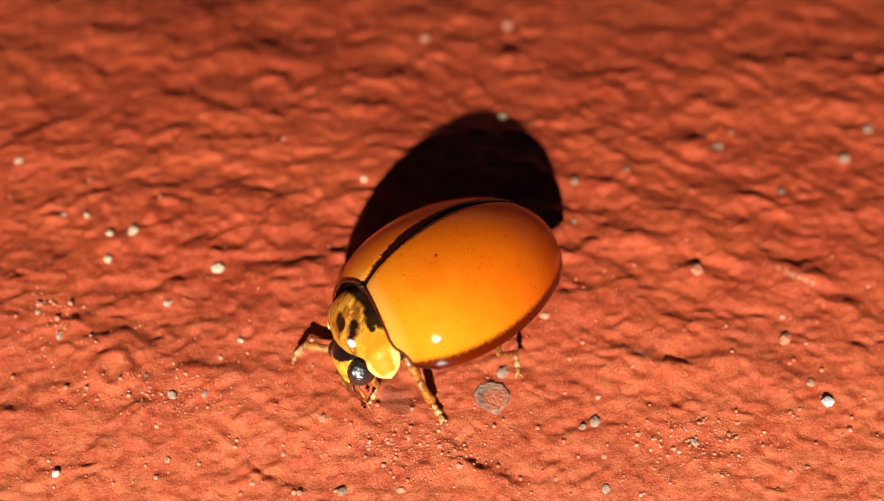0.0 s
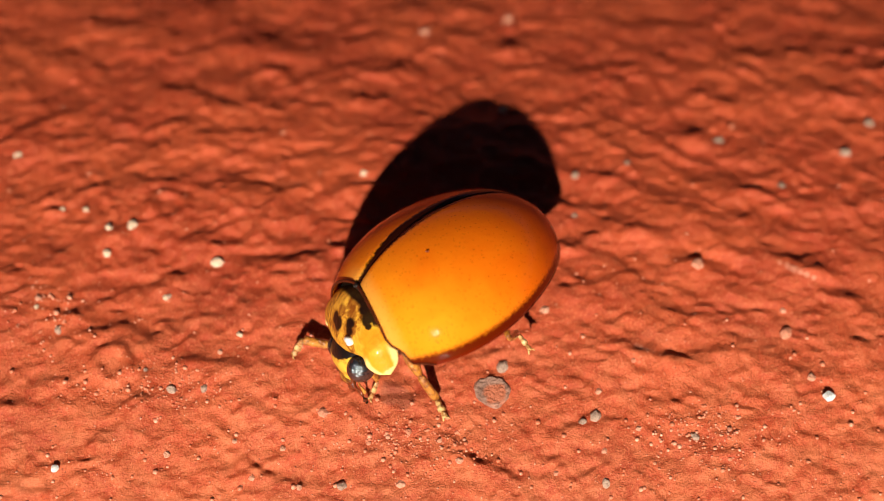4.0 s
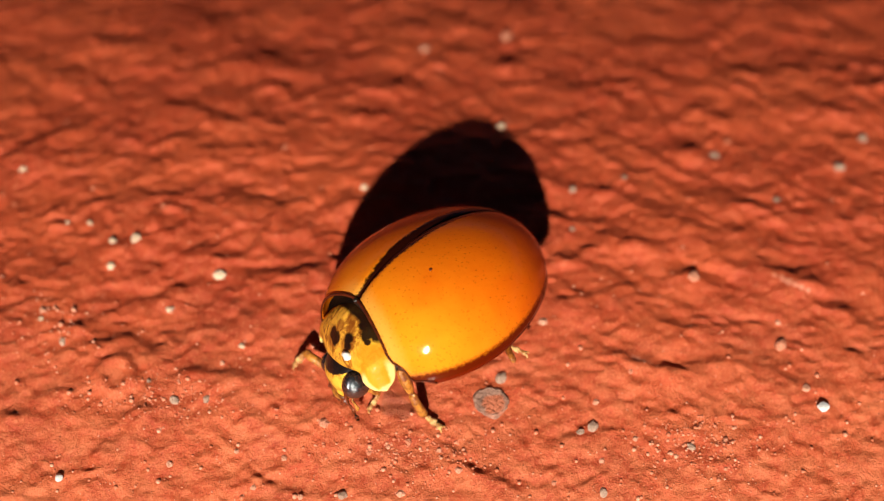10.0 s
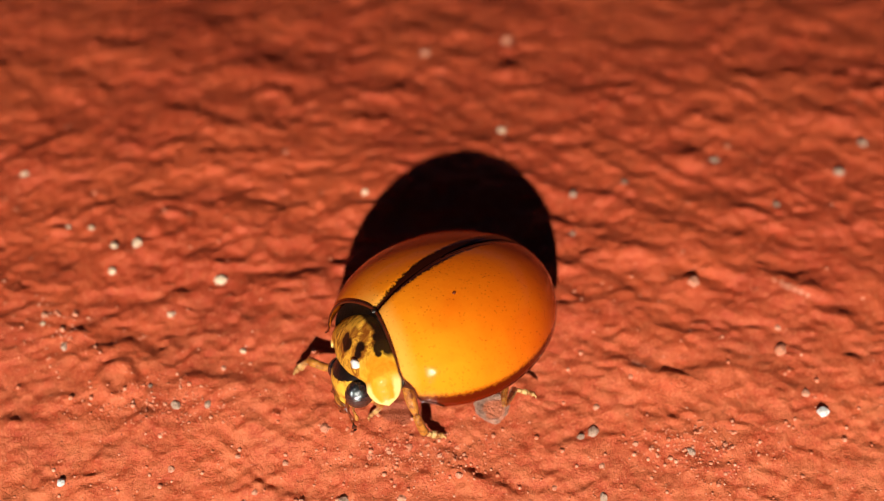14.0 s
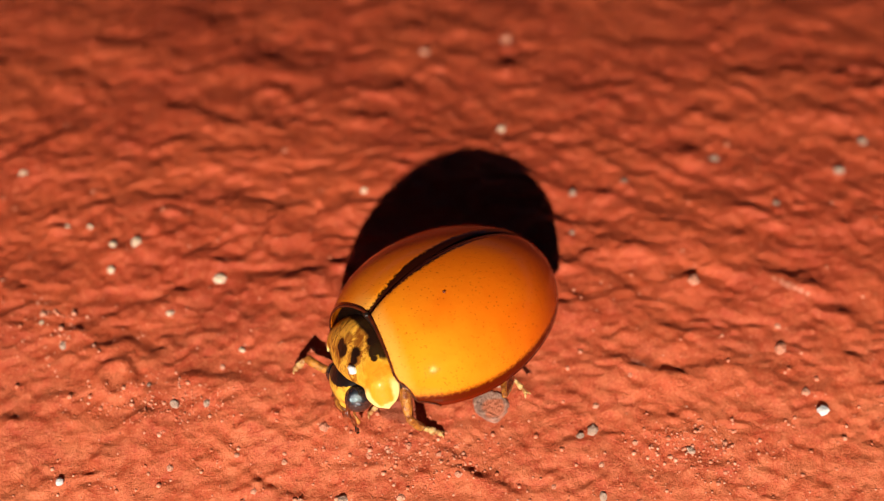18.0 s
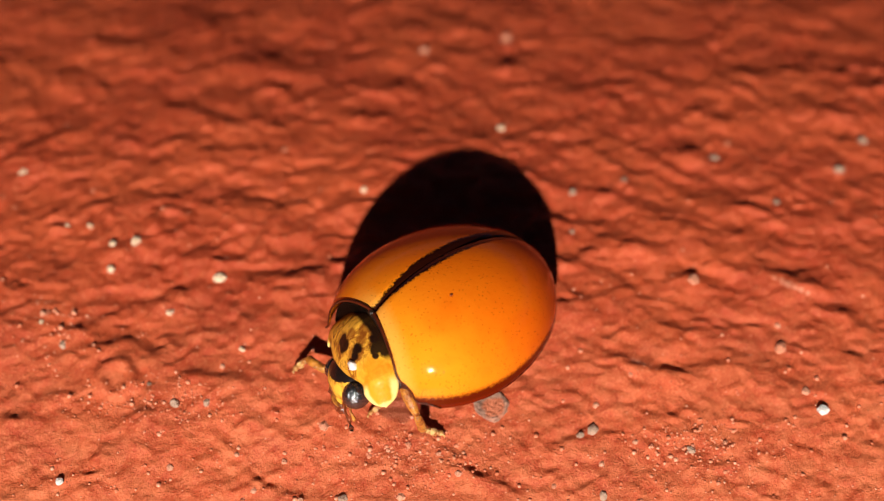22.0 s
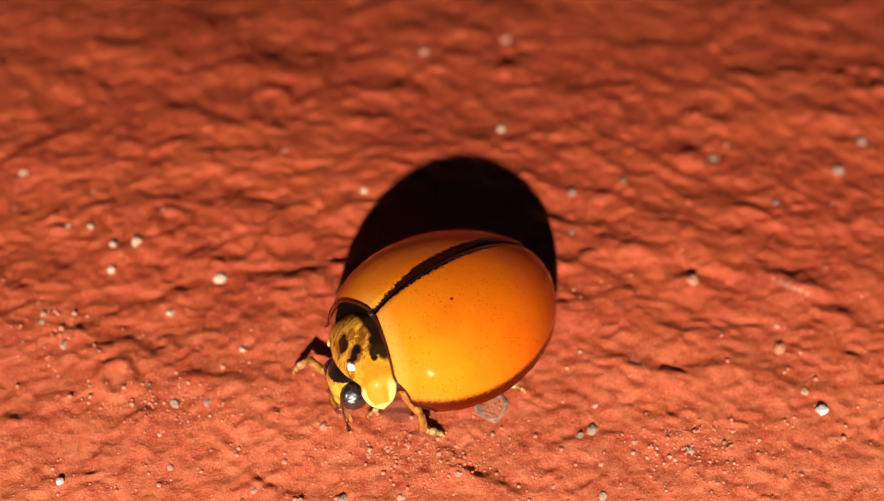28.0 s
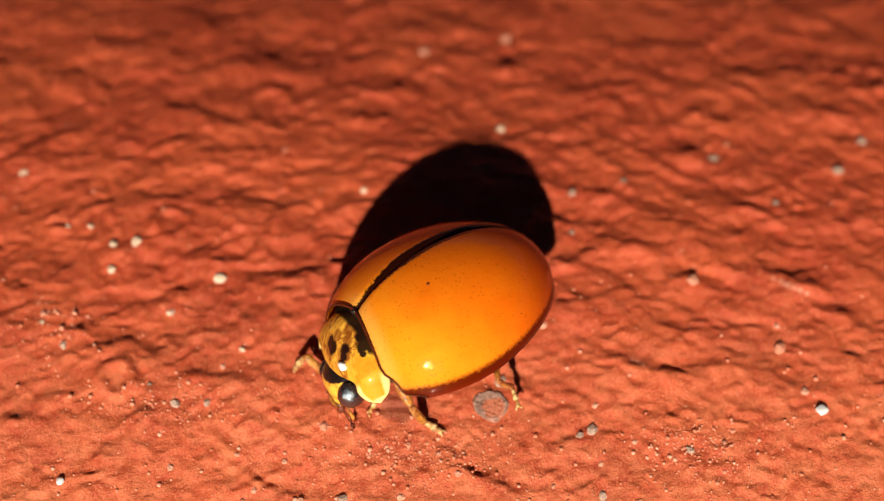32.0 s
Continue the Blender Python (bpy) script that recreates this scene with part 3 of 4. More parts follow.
# the hind and front edges of the shield, from the middle to the end of its rounded side lobe
HIND_EDGE = ((1.39, 0, 1.17), (1.40, 0.30, 1.09), (1.45, 0.62, 0.90), (1.51, 0.90, 0.60), (1.56, 1.00, 0.40), (1.68, 1.045, 0.23), (1.87, 1.03, 0.125))
FRONT_EDGE = ((2.20, 0, 0.50), (2.18, 0.25, 0.49), (2.12, 0.48, 0.49), (2.06, 0.68, 0.47), (2.10, 0.79, 0.34), (2.03, 0.93, 0.20), (1.87, 1.03, 0.125))


def build_pronotum(beetle):
    """The shield: an arched plate that reaches down and forward round the eyes in two rounded lobes."""
    bm = bmesh.new()
    na, nb = 88, 26
    grid = []
    for i in range(na + 1):
        v = math.sin(math.pi * (i / na - 0.5))
        side = Vector((1, math.copysign(1, v), 1))
        h, f = curve(HIND_EDGE, abs(v)) * side, curve(FRONT_EDGE, abs(v)) * side
        way = f - h
        out = Vector((0.55, math.copysign(1.0, v) * abs(v) ** 1.3 * 1.1, 0.85 * (1 - 0.6 * abs(v)))).normalized()
        swollen = 0.62 * 0.26 * (1 - abs(v) ** 6) ** 0.5 * (1 - 0.55 * smooth(0.5, 0.85, abs(v)))
        row = []
        for j in range(nb + 1):
            u = j / nb
            row.append(bm.verts.new((h + way * u + out * swollen * (4 * u * (1 - u)) ** 0.8) * MM))
        grid.append(row)
    plate = bm.loops.layers.uv.new("plate")
    for i in range(na):
        for j in range(nb):
            face = bm.faces.new((grid[i][j], grid[i][j + 1], grid[i + 1][j + 1], grid[i + 1][j]))
            for loop, (a, b) in zip(face.loops, ((i, j), (i, j + 1), (i + 1, j + 1), (i + 1, j))):
                loop[plate].uv = (0.5 + 0.5 * math.sin(math.pi * (a / na - 0.5)), b / nb)
    bmesh.ops.remove_doubles(bm, verts=bm.verts, dist=1e-7)
    bmesh.ops.recalc_face_normals(bm, faces=bm.faces)
    ob = part("pronotum", bm, STRAW, beetle, "yellow shield with dark brown blotches")
    thick = ob.modifiers.new("thickness", "SOLIDIFY")
    thick.thickness, thick.offset = 0.04 * MM, -1
    ob.matrix_basis = TWIST
    bm = bmesh.new()
    bmesh.ops.create_icosphere(bm, subdivisions=2, radius=1)
    for v in bm.verts:
        k = 1 + 0.25 * noise.noise(v.co * 1.6 + Vector((3, 8, 1)))
        v.co = (Vector((2.065, 0.430, 0.722)) + Vector((v.co.x * 0.072, v.co.y * 0.100, v.co.z * 0.085)) * k) * MM
    part("crumb", bm, WHITE, ob, "tiny white crumb stuck on the shield")
    bm = bmesh.new()
    pts = []
    for k in range(41):
        v = -0.72 + 1.44 * k / 40
        p = curve(HIND_EDGE, abs(v))
        pts.append((p.x - 0.03, math.copysign(p.y + 0.005, v), p.z + 0.012))
    tube(bm, pts, [0.095 - 0.078 * abs(k - 20) / 20 for k in range(41)], 8)
    part("pronotum_edge", bm, BLACK, beetle, "black hind edge of the shield").matrix_basis = TWIST
    bm = bmesh.new()
    bmesh.ops.create_cone(bm, segments=3, radius1=0.13 * MM, radius2=0.08 * MM, depth=0.05 * MM, cap_ends=True,
                          matrix=pose(1.42 * MM, -0.02 * MM, 1.08 * MM, 0, 30, 180))
    return part("scutellum", bm, BLACK, beetle, "tiny black triangle between the wing cases")


def build_head(beetle):
    bm = bmesh.new()
    blob(bm, (2.00, 0, 0.12), (0.43, 0.52, 0.43), 48, 32)
    blob(bm, (2.22, 0, -0.06), (0.21, 0.33, 0.24), 32, 20)
    head = part("head", bm, FACE, beetle, "yellow face with brown patches under a black crown")
    head.matrix_basis = TWIST
    for side in (1, -1):
        bm = bmesh.new()
        blob(bm, (2.15, 0.45 if side > 0 else -0.40, 0.15), (0.245, 0.20, 0.245) if side > 0 else (0.21, 0.16, 0.21), 32, 20)
        part("eye", bm, EYE, head, "bulging black compound eye")
        bm = bmesh.new()
        tube(bm, [(2.34, 0.26 * side, -0.02), (2.40, 0.31 * side, -0.16), (2.38, 0.31 * side, -0.30), (2.37, 0.31 * side, -0.42), (2.38, 0.31 * side, -0.55), (2.38, 0.31 * side, -0.60)],
             [0.030, 0.036, 0.026, 0.032, 0.046, 0.030], 10)
        part("palp", bm, CLAW, head, "red-brown mouth feeler")
        bm = bmesh.new()
        tube(bm, [(2.26, 0.36 * side, -0.02), (2.33, 0.43 * side, -0.12), (2.33, 0.47 * side, -0.19), (2.33, 0.50 * side, -0.25), (2.34, 0.51 * side, -0.28)],
             [0.020, 0.020, 0.025, 0.038, 0.022])
        part("antenna", bm, LEG, head, "short amber feeler")
        bm = bmesh.new()
        tube(bm, [(2.36, 0.16 * side, -0.16), (2.42, 0.14 * side, -0.27), (2.42, 0.05 * side, -0.33)], [0.075, 0.06, 0.025])
        part("mandible", bm, CLAW, head, "small brown jaw")
    bm = bmesh.new()
    blob(bm, (2.38, 0, -0.14), (0.09, 0.22, 0.09), 20, 12)
    part("upper_lip", bm, LIP, head, "mottled brown upper lip")


def build_underside(beetle):
    bm = bmesh.new()
    blob(bm, (1.35, 0, 0.0), (0.50, 0.52, 0.30), 32, 18)
    part("thorax", bm, BROWN, beetle, "dark brown chest under the shield").matrix_basis = TWIST
    bm = bmesh.new()
    blob(bm, (1.24, 0.0, 0.36), (0.42, 0.86, 0.74), 40, 24)
    part("mesothorax", bm, BROWN, beetle, "dark brown joint between shield and wing cases").matrix_basis = TWIST
    bm = bmesh.new()
    blob(bm, (-0.25, 0, 0.02), (1.62, 1.52, 0.30), 40, 20)
    return part("abdomen", bm, BROWN, beetle, "dark brown underside")


FEMUR, TIBIA, TARSAL = 0.95, 0.95, 0.42


def build_leg(beetle, long=1.0, fat=1.0):
    """Three rods, each along its own x from its joint."""
    bm = bmesh.new()
    tube(bm, [(FEMUR * long * s, 0, 0) for s in (0, 0.12, 0.4, 0.7, 0.92, 1.0)], [fat * r for r in (0.07, 0.115, 0.14, 0.12, 0.085, 0.06)], 12, 0.75)
    femur = part("femur", bm, LEG, beetle)
    bm = bmesh.new()
    tube(bm, [(TIBIA * long * s, 0, 0.03 * math.sin(3 * s)) for s in (0, 0.1, 0.4, 0.75, 0.95, 1.0)], [fat * r for r in (0.05, 0.07, 0.075, 0.08, 0.085, 0.05)], 10)
    tibia = part("tibia", bm, LEG, beetle)
    bm = bmesh.new()
    for k, (x, r) in enumerate(((0.02, 0.055 * fat), (0.13, 0.075 * fat), (0.25, 0.055 * fat))):
        tube(bm, [(x, 0, 0), (x + 0.05, 0, -0.01), (x + 0.11, 0, -0.015), (x + 0.13, 0, -0.01)], [r * 0.5, r * 0.9, r, r * 0.5], 10)
    for s in (1, -1):
        tube(bm, [(0.36, 0.02 * s, 0), (0.40, 0.05 * s, -0.01), (0.42, 0.06 * s, -0.05)], [0.022, 0.016, 0.004], 6)
    tarsus = part("tarsus", bm, TARSUS, beetle, "pale amber foot with claws")
    return femur, tibia, tarsus, long


BODY = new("beetle")
tagged(BODY, "small orange ladybird beetle with black wing seam on red floor", "beetle")
HIND_BODY = [build_elytron(s, BODY) for s in (1, -1)]
HIND_BODY.append(build_pronotum(BODY))
build_head(BODY)
HIND_BODY.append(build_underside(BODY))
LEGS = [build_leg(BODY, k, f) for k, f in ((0.52, 0.7), (0.61, 1.0), (0.95, 0.72), (0.64, 0.95), (0.9, 1.0), (0.95, 0.9))]


# ---- grains of sand ----
def grain_mesh(name, seed, material, facets=2):
    """A lumpy, worn grain of radius 1 mm, sunk a little below its middle."""
    bm = bmesh.new()
    bmesh.ops.create_icosphere(bm, subdivisions=facets, radius=MM)
    rnd = random.Random(seed)
    off = Vector((rnd.random(), rnd.random(), rnd.random())) * 50
    squash = Vector((rnd.uniform(0.85, 1.2), rnd.uniform(0.8, 1.1), rnd.uniform(0.65, 0.9)))
    for v in bm.verts:
        d = v.co / MM
        k = 1 + 0.36 * noise.noise(d * 1.5 + off) + 0.16 * noise.noise(d * 3.5 + off)
        v.co = Vector((d.x * squash.x, d.y * squash.y, d.z * squash.z)) * k * MM
    mesh = bpy.data.meshes.new(name)
    bm.to_mesh(mesh)
    bm.free()
    mesh.materials.append(material)
    return mesh


def grains(places, material, label, sink=0.25):
    shapes = [grain_mesh("grain", len(label) * 7 + k, material, 2) for k in range(4)]
    for k, (x, y, r) in enumerate(places):
        r *= 0.86 if y < 0 else 0.66 if y < 3 else 0.52
        ob = tagged(new("sand_grain", shapes[k % 4]), label, "sand grain", "grains on the floor")
        turn = Euler((0, 0, 2.4 * k))
        ob.matrix_basis = Matrix.LocRotScale(Vector((x, y, height(x, y) + r * (0.75 - 2 * sink))) * MM, turn, (r, r, r))


cream = (
    (-3.90, -0.99, 0.132), (-5.85, -0.79, 0.103), (-5.46, -0.23, 0.115), (-5.87, -0.28, 0.094), (1.13, 2.55, 0.124),
    (-1.42, 0.97, 0.118), (-6.76, 0.18, 0.075), (-6.35, 0.16, 0.085), (-7.75, 1.42, 0.123), (-4.75, -1.69, 0.070),
    (-6.94, -1.90, 0.060), (-3.42, -2.44, 0.068),
)
grey = (
    (-1.64, -5.02, 0.101), (-4.51, -3.44, 0.115), (-3.96, -3.43, 0.076), (2.55, -3.87, 0.113), (2.34, -3.97, 0.084),
    (7.39, 1.48, 0.145), (7.96, 2.23, 0.161), (5.13, 1.85, 0.156), (2.41, 0.92, 0.107), (4.19, -4.21, 0.094),
    (2.68, -4.99, 0.092), (1.02, -2.98, 0.124), (3.37, 1.17, 0.087), (2.36, 0.02, 0.083), (6.12, 0.69, 0.119),
    (-4.69, -1.68, 0.060), (-4.96, -3.09, 0.058), (-6.52, -2.33, 0.080),
)
red = (
    (-0.33, 4.95, 0.174), (1.33, 5.43, 0.203), (4.45, -1.05, 0.112), (-1.98, -3.83, 0.094), (0.29, -4.63, 0.074),
    (-1.21, -4.31, 0.056), (-4.52, -4.53, 0.065), (1.77, -1.95, 0.088), (-0.67, -5.00, 0.091), (5.86, -2.33, 0.138),
    (6.21, -3.17, 0.078), (5.86, -1.90, 0.060), (3.26, -4.07, 0.056), (4.77, -4.07, 0.057), (-2.33, -5.06, 0.055),
    (-3.11, -4.91, 0.055), (2.62, -3.43, 0.066), (3.22, -2.91, 0.058), (-2.62, -4.41, 0.056), (-3.42, -4.31, 0.047),
    (-0.04, -4.27, 0.056), (-0.89, -4.21, 0.056), (-0.55, -4.12, 0.056), (2.68, -4.45, 0.056), (1.87, -4.83, 0.055),
    (-3.74, -2.76, 0.058), (-6.93, -1.73, 0.061),
)
white = (
    (6.46, -3.53, 0.106), (-6.32, -4.78, 0.075),
)

grains(cream, CREAM, "rounded cream-coloured sand grain stuck on red paint", 0.42)
grains([g for g in grey if g[1] < 0], TAN, "pale pinkish grey sand grain stuck on red paint", 0.42)
grains([g for g in grey if g[1] >= 0], GREY, "dull grey sand grain stuck on red paint", 0.36)
grains(red, RED, "small sand grain dusted with red paint", 0.36)
grains(white, WHITE, "bright white sand grain lying on red paint", 0.1)


def stone_material():
    """Grey stone, speckled dark, with smears of the floor's red paint."""
    k = Mat("red_stained_slate", rough=0.45, spec=0.4)
    v = k.mm()
    c = k.mix(k.step(k.noise(v, 7.0, 5.0, 0.7), 0.35, 0.65), (0.22, 0.115, 0.08), (0.46, 0.25, 0.175))
    x, y, z = k.xyz(v)
    off = k.math("ADD", k.math("POWER", k.math("SUBTRACT", x, 0.07), 2.0), k.math("POWER", k.math("ADD", y, 0.06), 2.0))
    off = k.math("ADD", k.math("SQRT", off), k.math("MULTIPLY", k.math("SUBTRACT", k.noise(v, 5.0, 3.0), 0.5), 0.25))
    c = k.mix(k.math("MULTIPLY", k.step(off, 0.23, 0.15), 0.88), c, (0.60, 0.165, 0.075))
    c = k.mix(k.math("MULTIPLY", k.step(k.noise(v, 15.0, 4.0, 0.75), 0.60, 0.68), 0.8), c, (0.045, 0.020, 0.014))
    k.put("Base Color", c)
    k.bump(k.noise(v, 14.0, 4.0, 0.7), 0.05, 1.0)
    return k.m


def build_stone():
    """The flat stained stone beside the beetle's feet, its angular rim standing just out of the paint."""
    rnd = random.Random(3)
    rim = [rnd.uniform(0.86, 1.12) for _ in range(9)]
    bm = bmesh.new()
    bmesh.ops.create_icosphere(bm, subdivisions=5, radius=1)
    for v in bm.verts:
        d = v.co.copy()
        a = (math.atan2(d.y, d.x) / (2 * math.pi) % 1) * 9
        k = rim[int(a) % 9] * (1 - a % 1) + rim[(int(a) + 1) % 9] * (a % 1)
        k *= 1 + 0.10 * noise.noise(d * 3.1 + Vector((4, 1, 7)))
        top = max(-0.3, min(d.z, 0.42)) * 0.15 + (0.014 * noise.noise(d * 4.2) + 0.007 * noise.noise(d * 11)) * (d.z > 0)
        v.co = Vector((d.x * 0.32 * k, d.y * 0.275 * k, top)) * MM
    ob = finish("flat_stone", bm, stone_material())
    tagged(ob, "flat grey stone chip with red stains set in paint", "stone")
    ob.matrix_basis = pose(0.84 * MM, -3.43 * MM, (height(0.84, -3.43) + 0.005) * MM)


def build_dust():
    """Countless specks of sand, thickest on the near floor."""
    rnd = random.Random(5)
    verts, faces = [], []
    bm = bmesh.new()
    bmesh.ops.create_icosphere(bm, subdivisions=1, radius=1)
    base = [v.co.copy() for v in bm.verts]
    tris = [[v.index for v in f.verts] for f in bm.faces]
    bm.free()
    spots = []
    while len(spots) < 1750:
        x, y = rnd.uniform(-9, 9), rnd.uniform(-6, 4)
        if rnd.random() < math.exp(-(y + 6) / 2.0) or (rnd.random() < 0.35 and math.hypot((x - -6.61) / 0.8, (y - -2.42) / 0.9) < 1):
            spots.append((x, y))
        if rnd.random() < 0.05:
            spots.append((rnd.gauss(-0.51, 0.8), rnd.gauss(-4.26, 0.28)))
        if rnd.random() < 0.05:
            spots.append((rnd.gauss(4.28, 0.6), rnd.gauss(-4.21, 0.3)))
        if rnd.random() < 0.03:
            spots.append((rnd.gauss(-4.65, 0.7), rnd.gauss(-3.44, 0.25)))
        if rnd.random() < 0.014:
            spots.append((rnd.gauss(-6.68, 0.5), rnd.gauss(-2.03, 0.35)))
    zs = relief(np.array([s[0] for s in spots]), np.array([s[1] for s in spots]))
    for (x, y), z in zip(spots, zs):
        r = min(0.055, 0.012 + rnd.expovariate(1 / 0.009))
        i = len(verts)
        for c in base:
            k = r * rnd.uniform(0.8, 1.2)
            verts.append(((x + c.x * k) * MM, (y + c.y * k) * MM, (z + r * 0.10 + c.z * k * 0.80) * MM))
        faces += [[i + a for a in t] for t in tris]
    mesh = bpy.data.meshes.new("sand")
    mesh.from_pydata(verts, [], faces)
    mesh.polygons.foreach_set("use_smooth", [True] * len(mesh.polygons))
    mesh.materials.append(RED)
    tagged(new("sand", mesh), "fine reddish sand scattered over the painted floor", "sand", kind="stuff")


build_stone()
build_dust()


# ---- what moves ----
BODY_ROWS = (
    (0, pose(0.000326, -0.002009, 0.000892, 30.1834, 7.9455, -147.7234)),
    (0.5, pose(0.000309, -0.001982, 0.000853, 29.5500, 7.5873, -147.7338)),
    (1, pose(0.000303, -0.002041, 0.000891, 29.9917, 5.9438, -148.0056)),
    (1.5, pose(0.000341, -0.002076, 0.000797, 28.1451, 5.0273, -149.6655)),
    (2, pose(0.000305, -0.002019, 0.000758, 27.5911, 6.1267, -149.1558)),
    (2.5, pose(0.000305, -0.002041, 0.000790, 28.1669, 5.8862, -149.3073)),
    (3, pose(0.000270, -0.002009, 0.000844, 29.2065, 7.2954, -147.6371)),
    (3.5, pose(0.000263, -0.001917, 0.000829, 29.2538, 9.7830, -146.4817)),
    (5.5, pose(0.000173, -0.001890, 0.000900, 30.5416, 12.5052, -143.9077)),
    (6, pose(0.000128, -0.001876, 0.000793, 28.5485, 10.8970, -144.6271)),
    (6.5, pose(0.000127, -0.001877, 0.000797, 28.7567, 11.3556, -145.0741)),
    (7, pose(0.000124, -0.001889, 0.000807, 28.6304, 10.2023, -144.0498)),
    (7.5, pose(0.000145, -0.001957, 0.000843, 29.1713, 9.1863, -145.4302)),
    (8, pose(0.000185, -0.002093, 0.000949, 30.6271, 8.2500, -145.6029)),
    (8.5, pose(0.000124, -0.002029, 0.001017, 32.1450, 11.5154, -143.4289)),
    (9, pose(0.000107, -0.001984, 0.000969, 31.3862, 12.0904, -143.4231)),
    (9.5, pose(0.000135, -0.001998, 0.000865, 29.3500, 10.5026, -144.1432)),
    (10, pose(0.000195, -0.002123, 0.000858, 28.8290, 6.2698, -146.5208)),
    (10.5, pose(0.000218, -0.002191, 0.000904, 29.4927, 4.6607, -147.4794)),
    (11, pose(0.000242, -0.002147, 0.000874, 29.1854, 5.7372, -147.8362)),
    (11.5, pose(0.000242, -0.002114, 0.000833, 28.4958, 5.7465, -147.6229)),
    (12, pose(0.000350, -0.002346, 0.000856, 28.2928, 4.3252, -150.2370)),
    (12.5, pose(0.000392, -0.002479, 0.000902, 28.9843, 2.5469, -152.8224)),
    (13, pose(0.000403, -0.002475, 0.000852, 28.0526, 1.8086, -153.6450)),
    (13.5, pose(0.000406, -0.002450, 0.000793, 27.0017, 1.7058, -153.9269)),
    (14, pose(0.000436, -0.002544, 0.000863, 28.1673, 1.4188, -155.2084)),
    (14.5, pose(0.000449, -0.002590, 0.000833, 27.3595, 0.4736, -155.7836)),
    (16.5, pose(0.000495, -0.002732, 0.000814, 26.5671, -0.2970, -157.7648)),
    (17, pose(0.000521, -0.002673, 0.000816, 26.9210, 0.4513, -157.5046)),
    (17.5, pose(0.000402, -0.002476, 0.000788, 26.6615, 3.1184, -152.6754)),
    (18, pose(0.000353, -0.002402, 0.000782, 26.7172, 4.9724, -151.2456)),
    (18.5, pose(0.000303, -0.002346, 0.000826, 27.6880, 5.9353, -149.6674)),
    (19, pose(0.000353, -0.002436, 0.000832, 27.7615, 5.1575, -152.4127)),
    (19.5, pose(0.000336, -0.002397, 0.000792, 26.9671, 5.4157, -151.7689)),
    (20, pose(0.000313, -0.002381, 0.000772, 26.6242, 6.2584, -151.8337)),
    (20.5, pose(0.000337, -0.002497, 0.000872, 28.3354, 5.3092, -152.9610)),
    (21, pose(0.000379, -0.002557, 0.000822, 27.2234, 3.0901, -154.7611)),
    (21.5, pose(0.000389, -0.002534, 0.000780, 26.3931, 2.3264, -155.0427)),
    (22, pose(0.000391, -0.002539, 0.000793, 26.6745, 1.7056, -155.0005)),
    (22.5, pose(0.000422, -0.002585, 0.000849, 27.7482, 1.9827, -155.6646)),
    (23, pose(0.000409, -0.002576, 0.000838, 27.4153, 1.3095, -154.8684)),
    (23.5, pose(0.000416, -0.002534, 0.000798, 26.7629, 1.2428, -154.6913)),
    (24, pose(0.000431, -0.002524, 0.000795, 26.8392, 2.3518, -155.1792)),
    (24.5, pose(0.000418, -0.002518, 0.000835, 27.5655, 2.7466, -154.1163)),
    (25, pose(0.000372, -0.002479, 0.000847, 27.9701, 3.8833, -153.1999)),
    (25.5, pose(0.000325, -0.002449, 0.000845, 27.9937, 4.7470, -152.8640)),
    (27.5, pose(0.000406, -0.002631, 0.000788, 26.4681, 0.7179, -157.3004)),
    (28, pose(0.000391, -0.002590, 0.000764, 26.1103, 1.5118, -156.7823)),
    (28.5, pose(0.000220, -0.002294, 0.000862, 28.5571, 7.7714, -148.2676)),
    (29, pose(0.000308, -0.002418, 0.000754, 26.2882, 4.6886, -153.4374)),
    (29.5, pose(0.000291, -0.002372, 0.000723, 25.7834, 5.3103, -152.5250)),
    (30, pose(0.000302, -0.002427, 0.000780, 26.8244, 5.1199, -153.4669)),
    (30.5, pose(0.000252, -0.002369, 0.000810, 27.6792, 6.6992, -151.9815)),
    (31, pose(0.000221, -0.002256, 0.000705, 25.8982, 7.0653, -150.5863)),
    (31.5, pose(0.000242, -0.002242, 0.000633, 24.8139, 6.9759, -152.3736)),
    (32, pose(0.000183, -0.002219, 0.000787, 27.5039, 8.3794, -149.2536)),
)

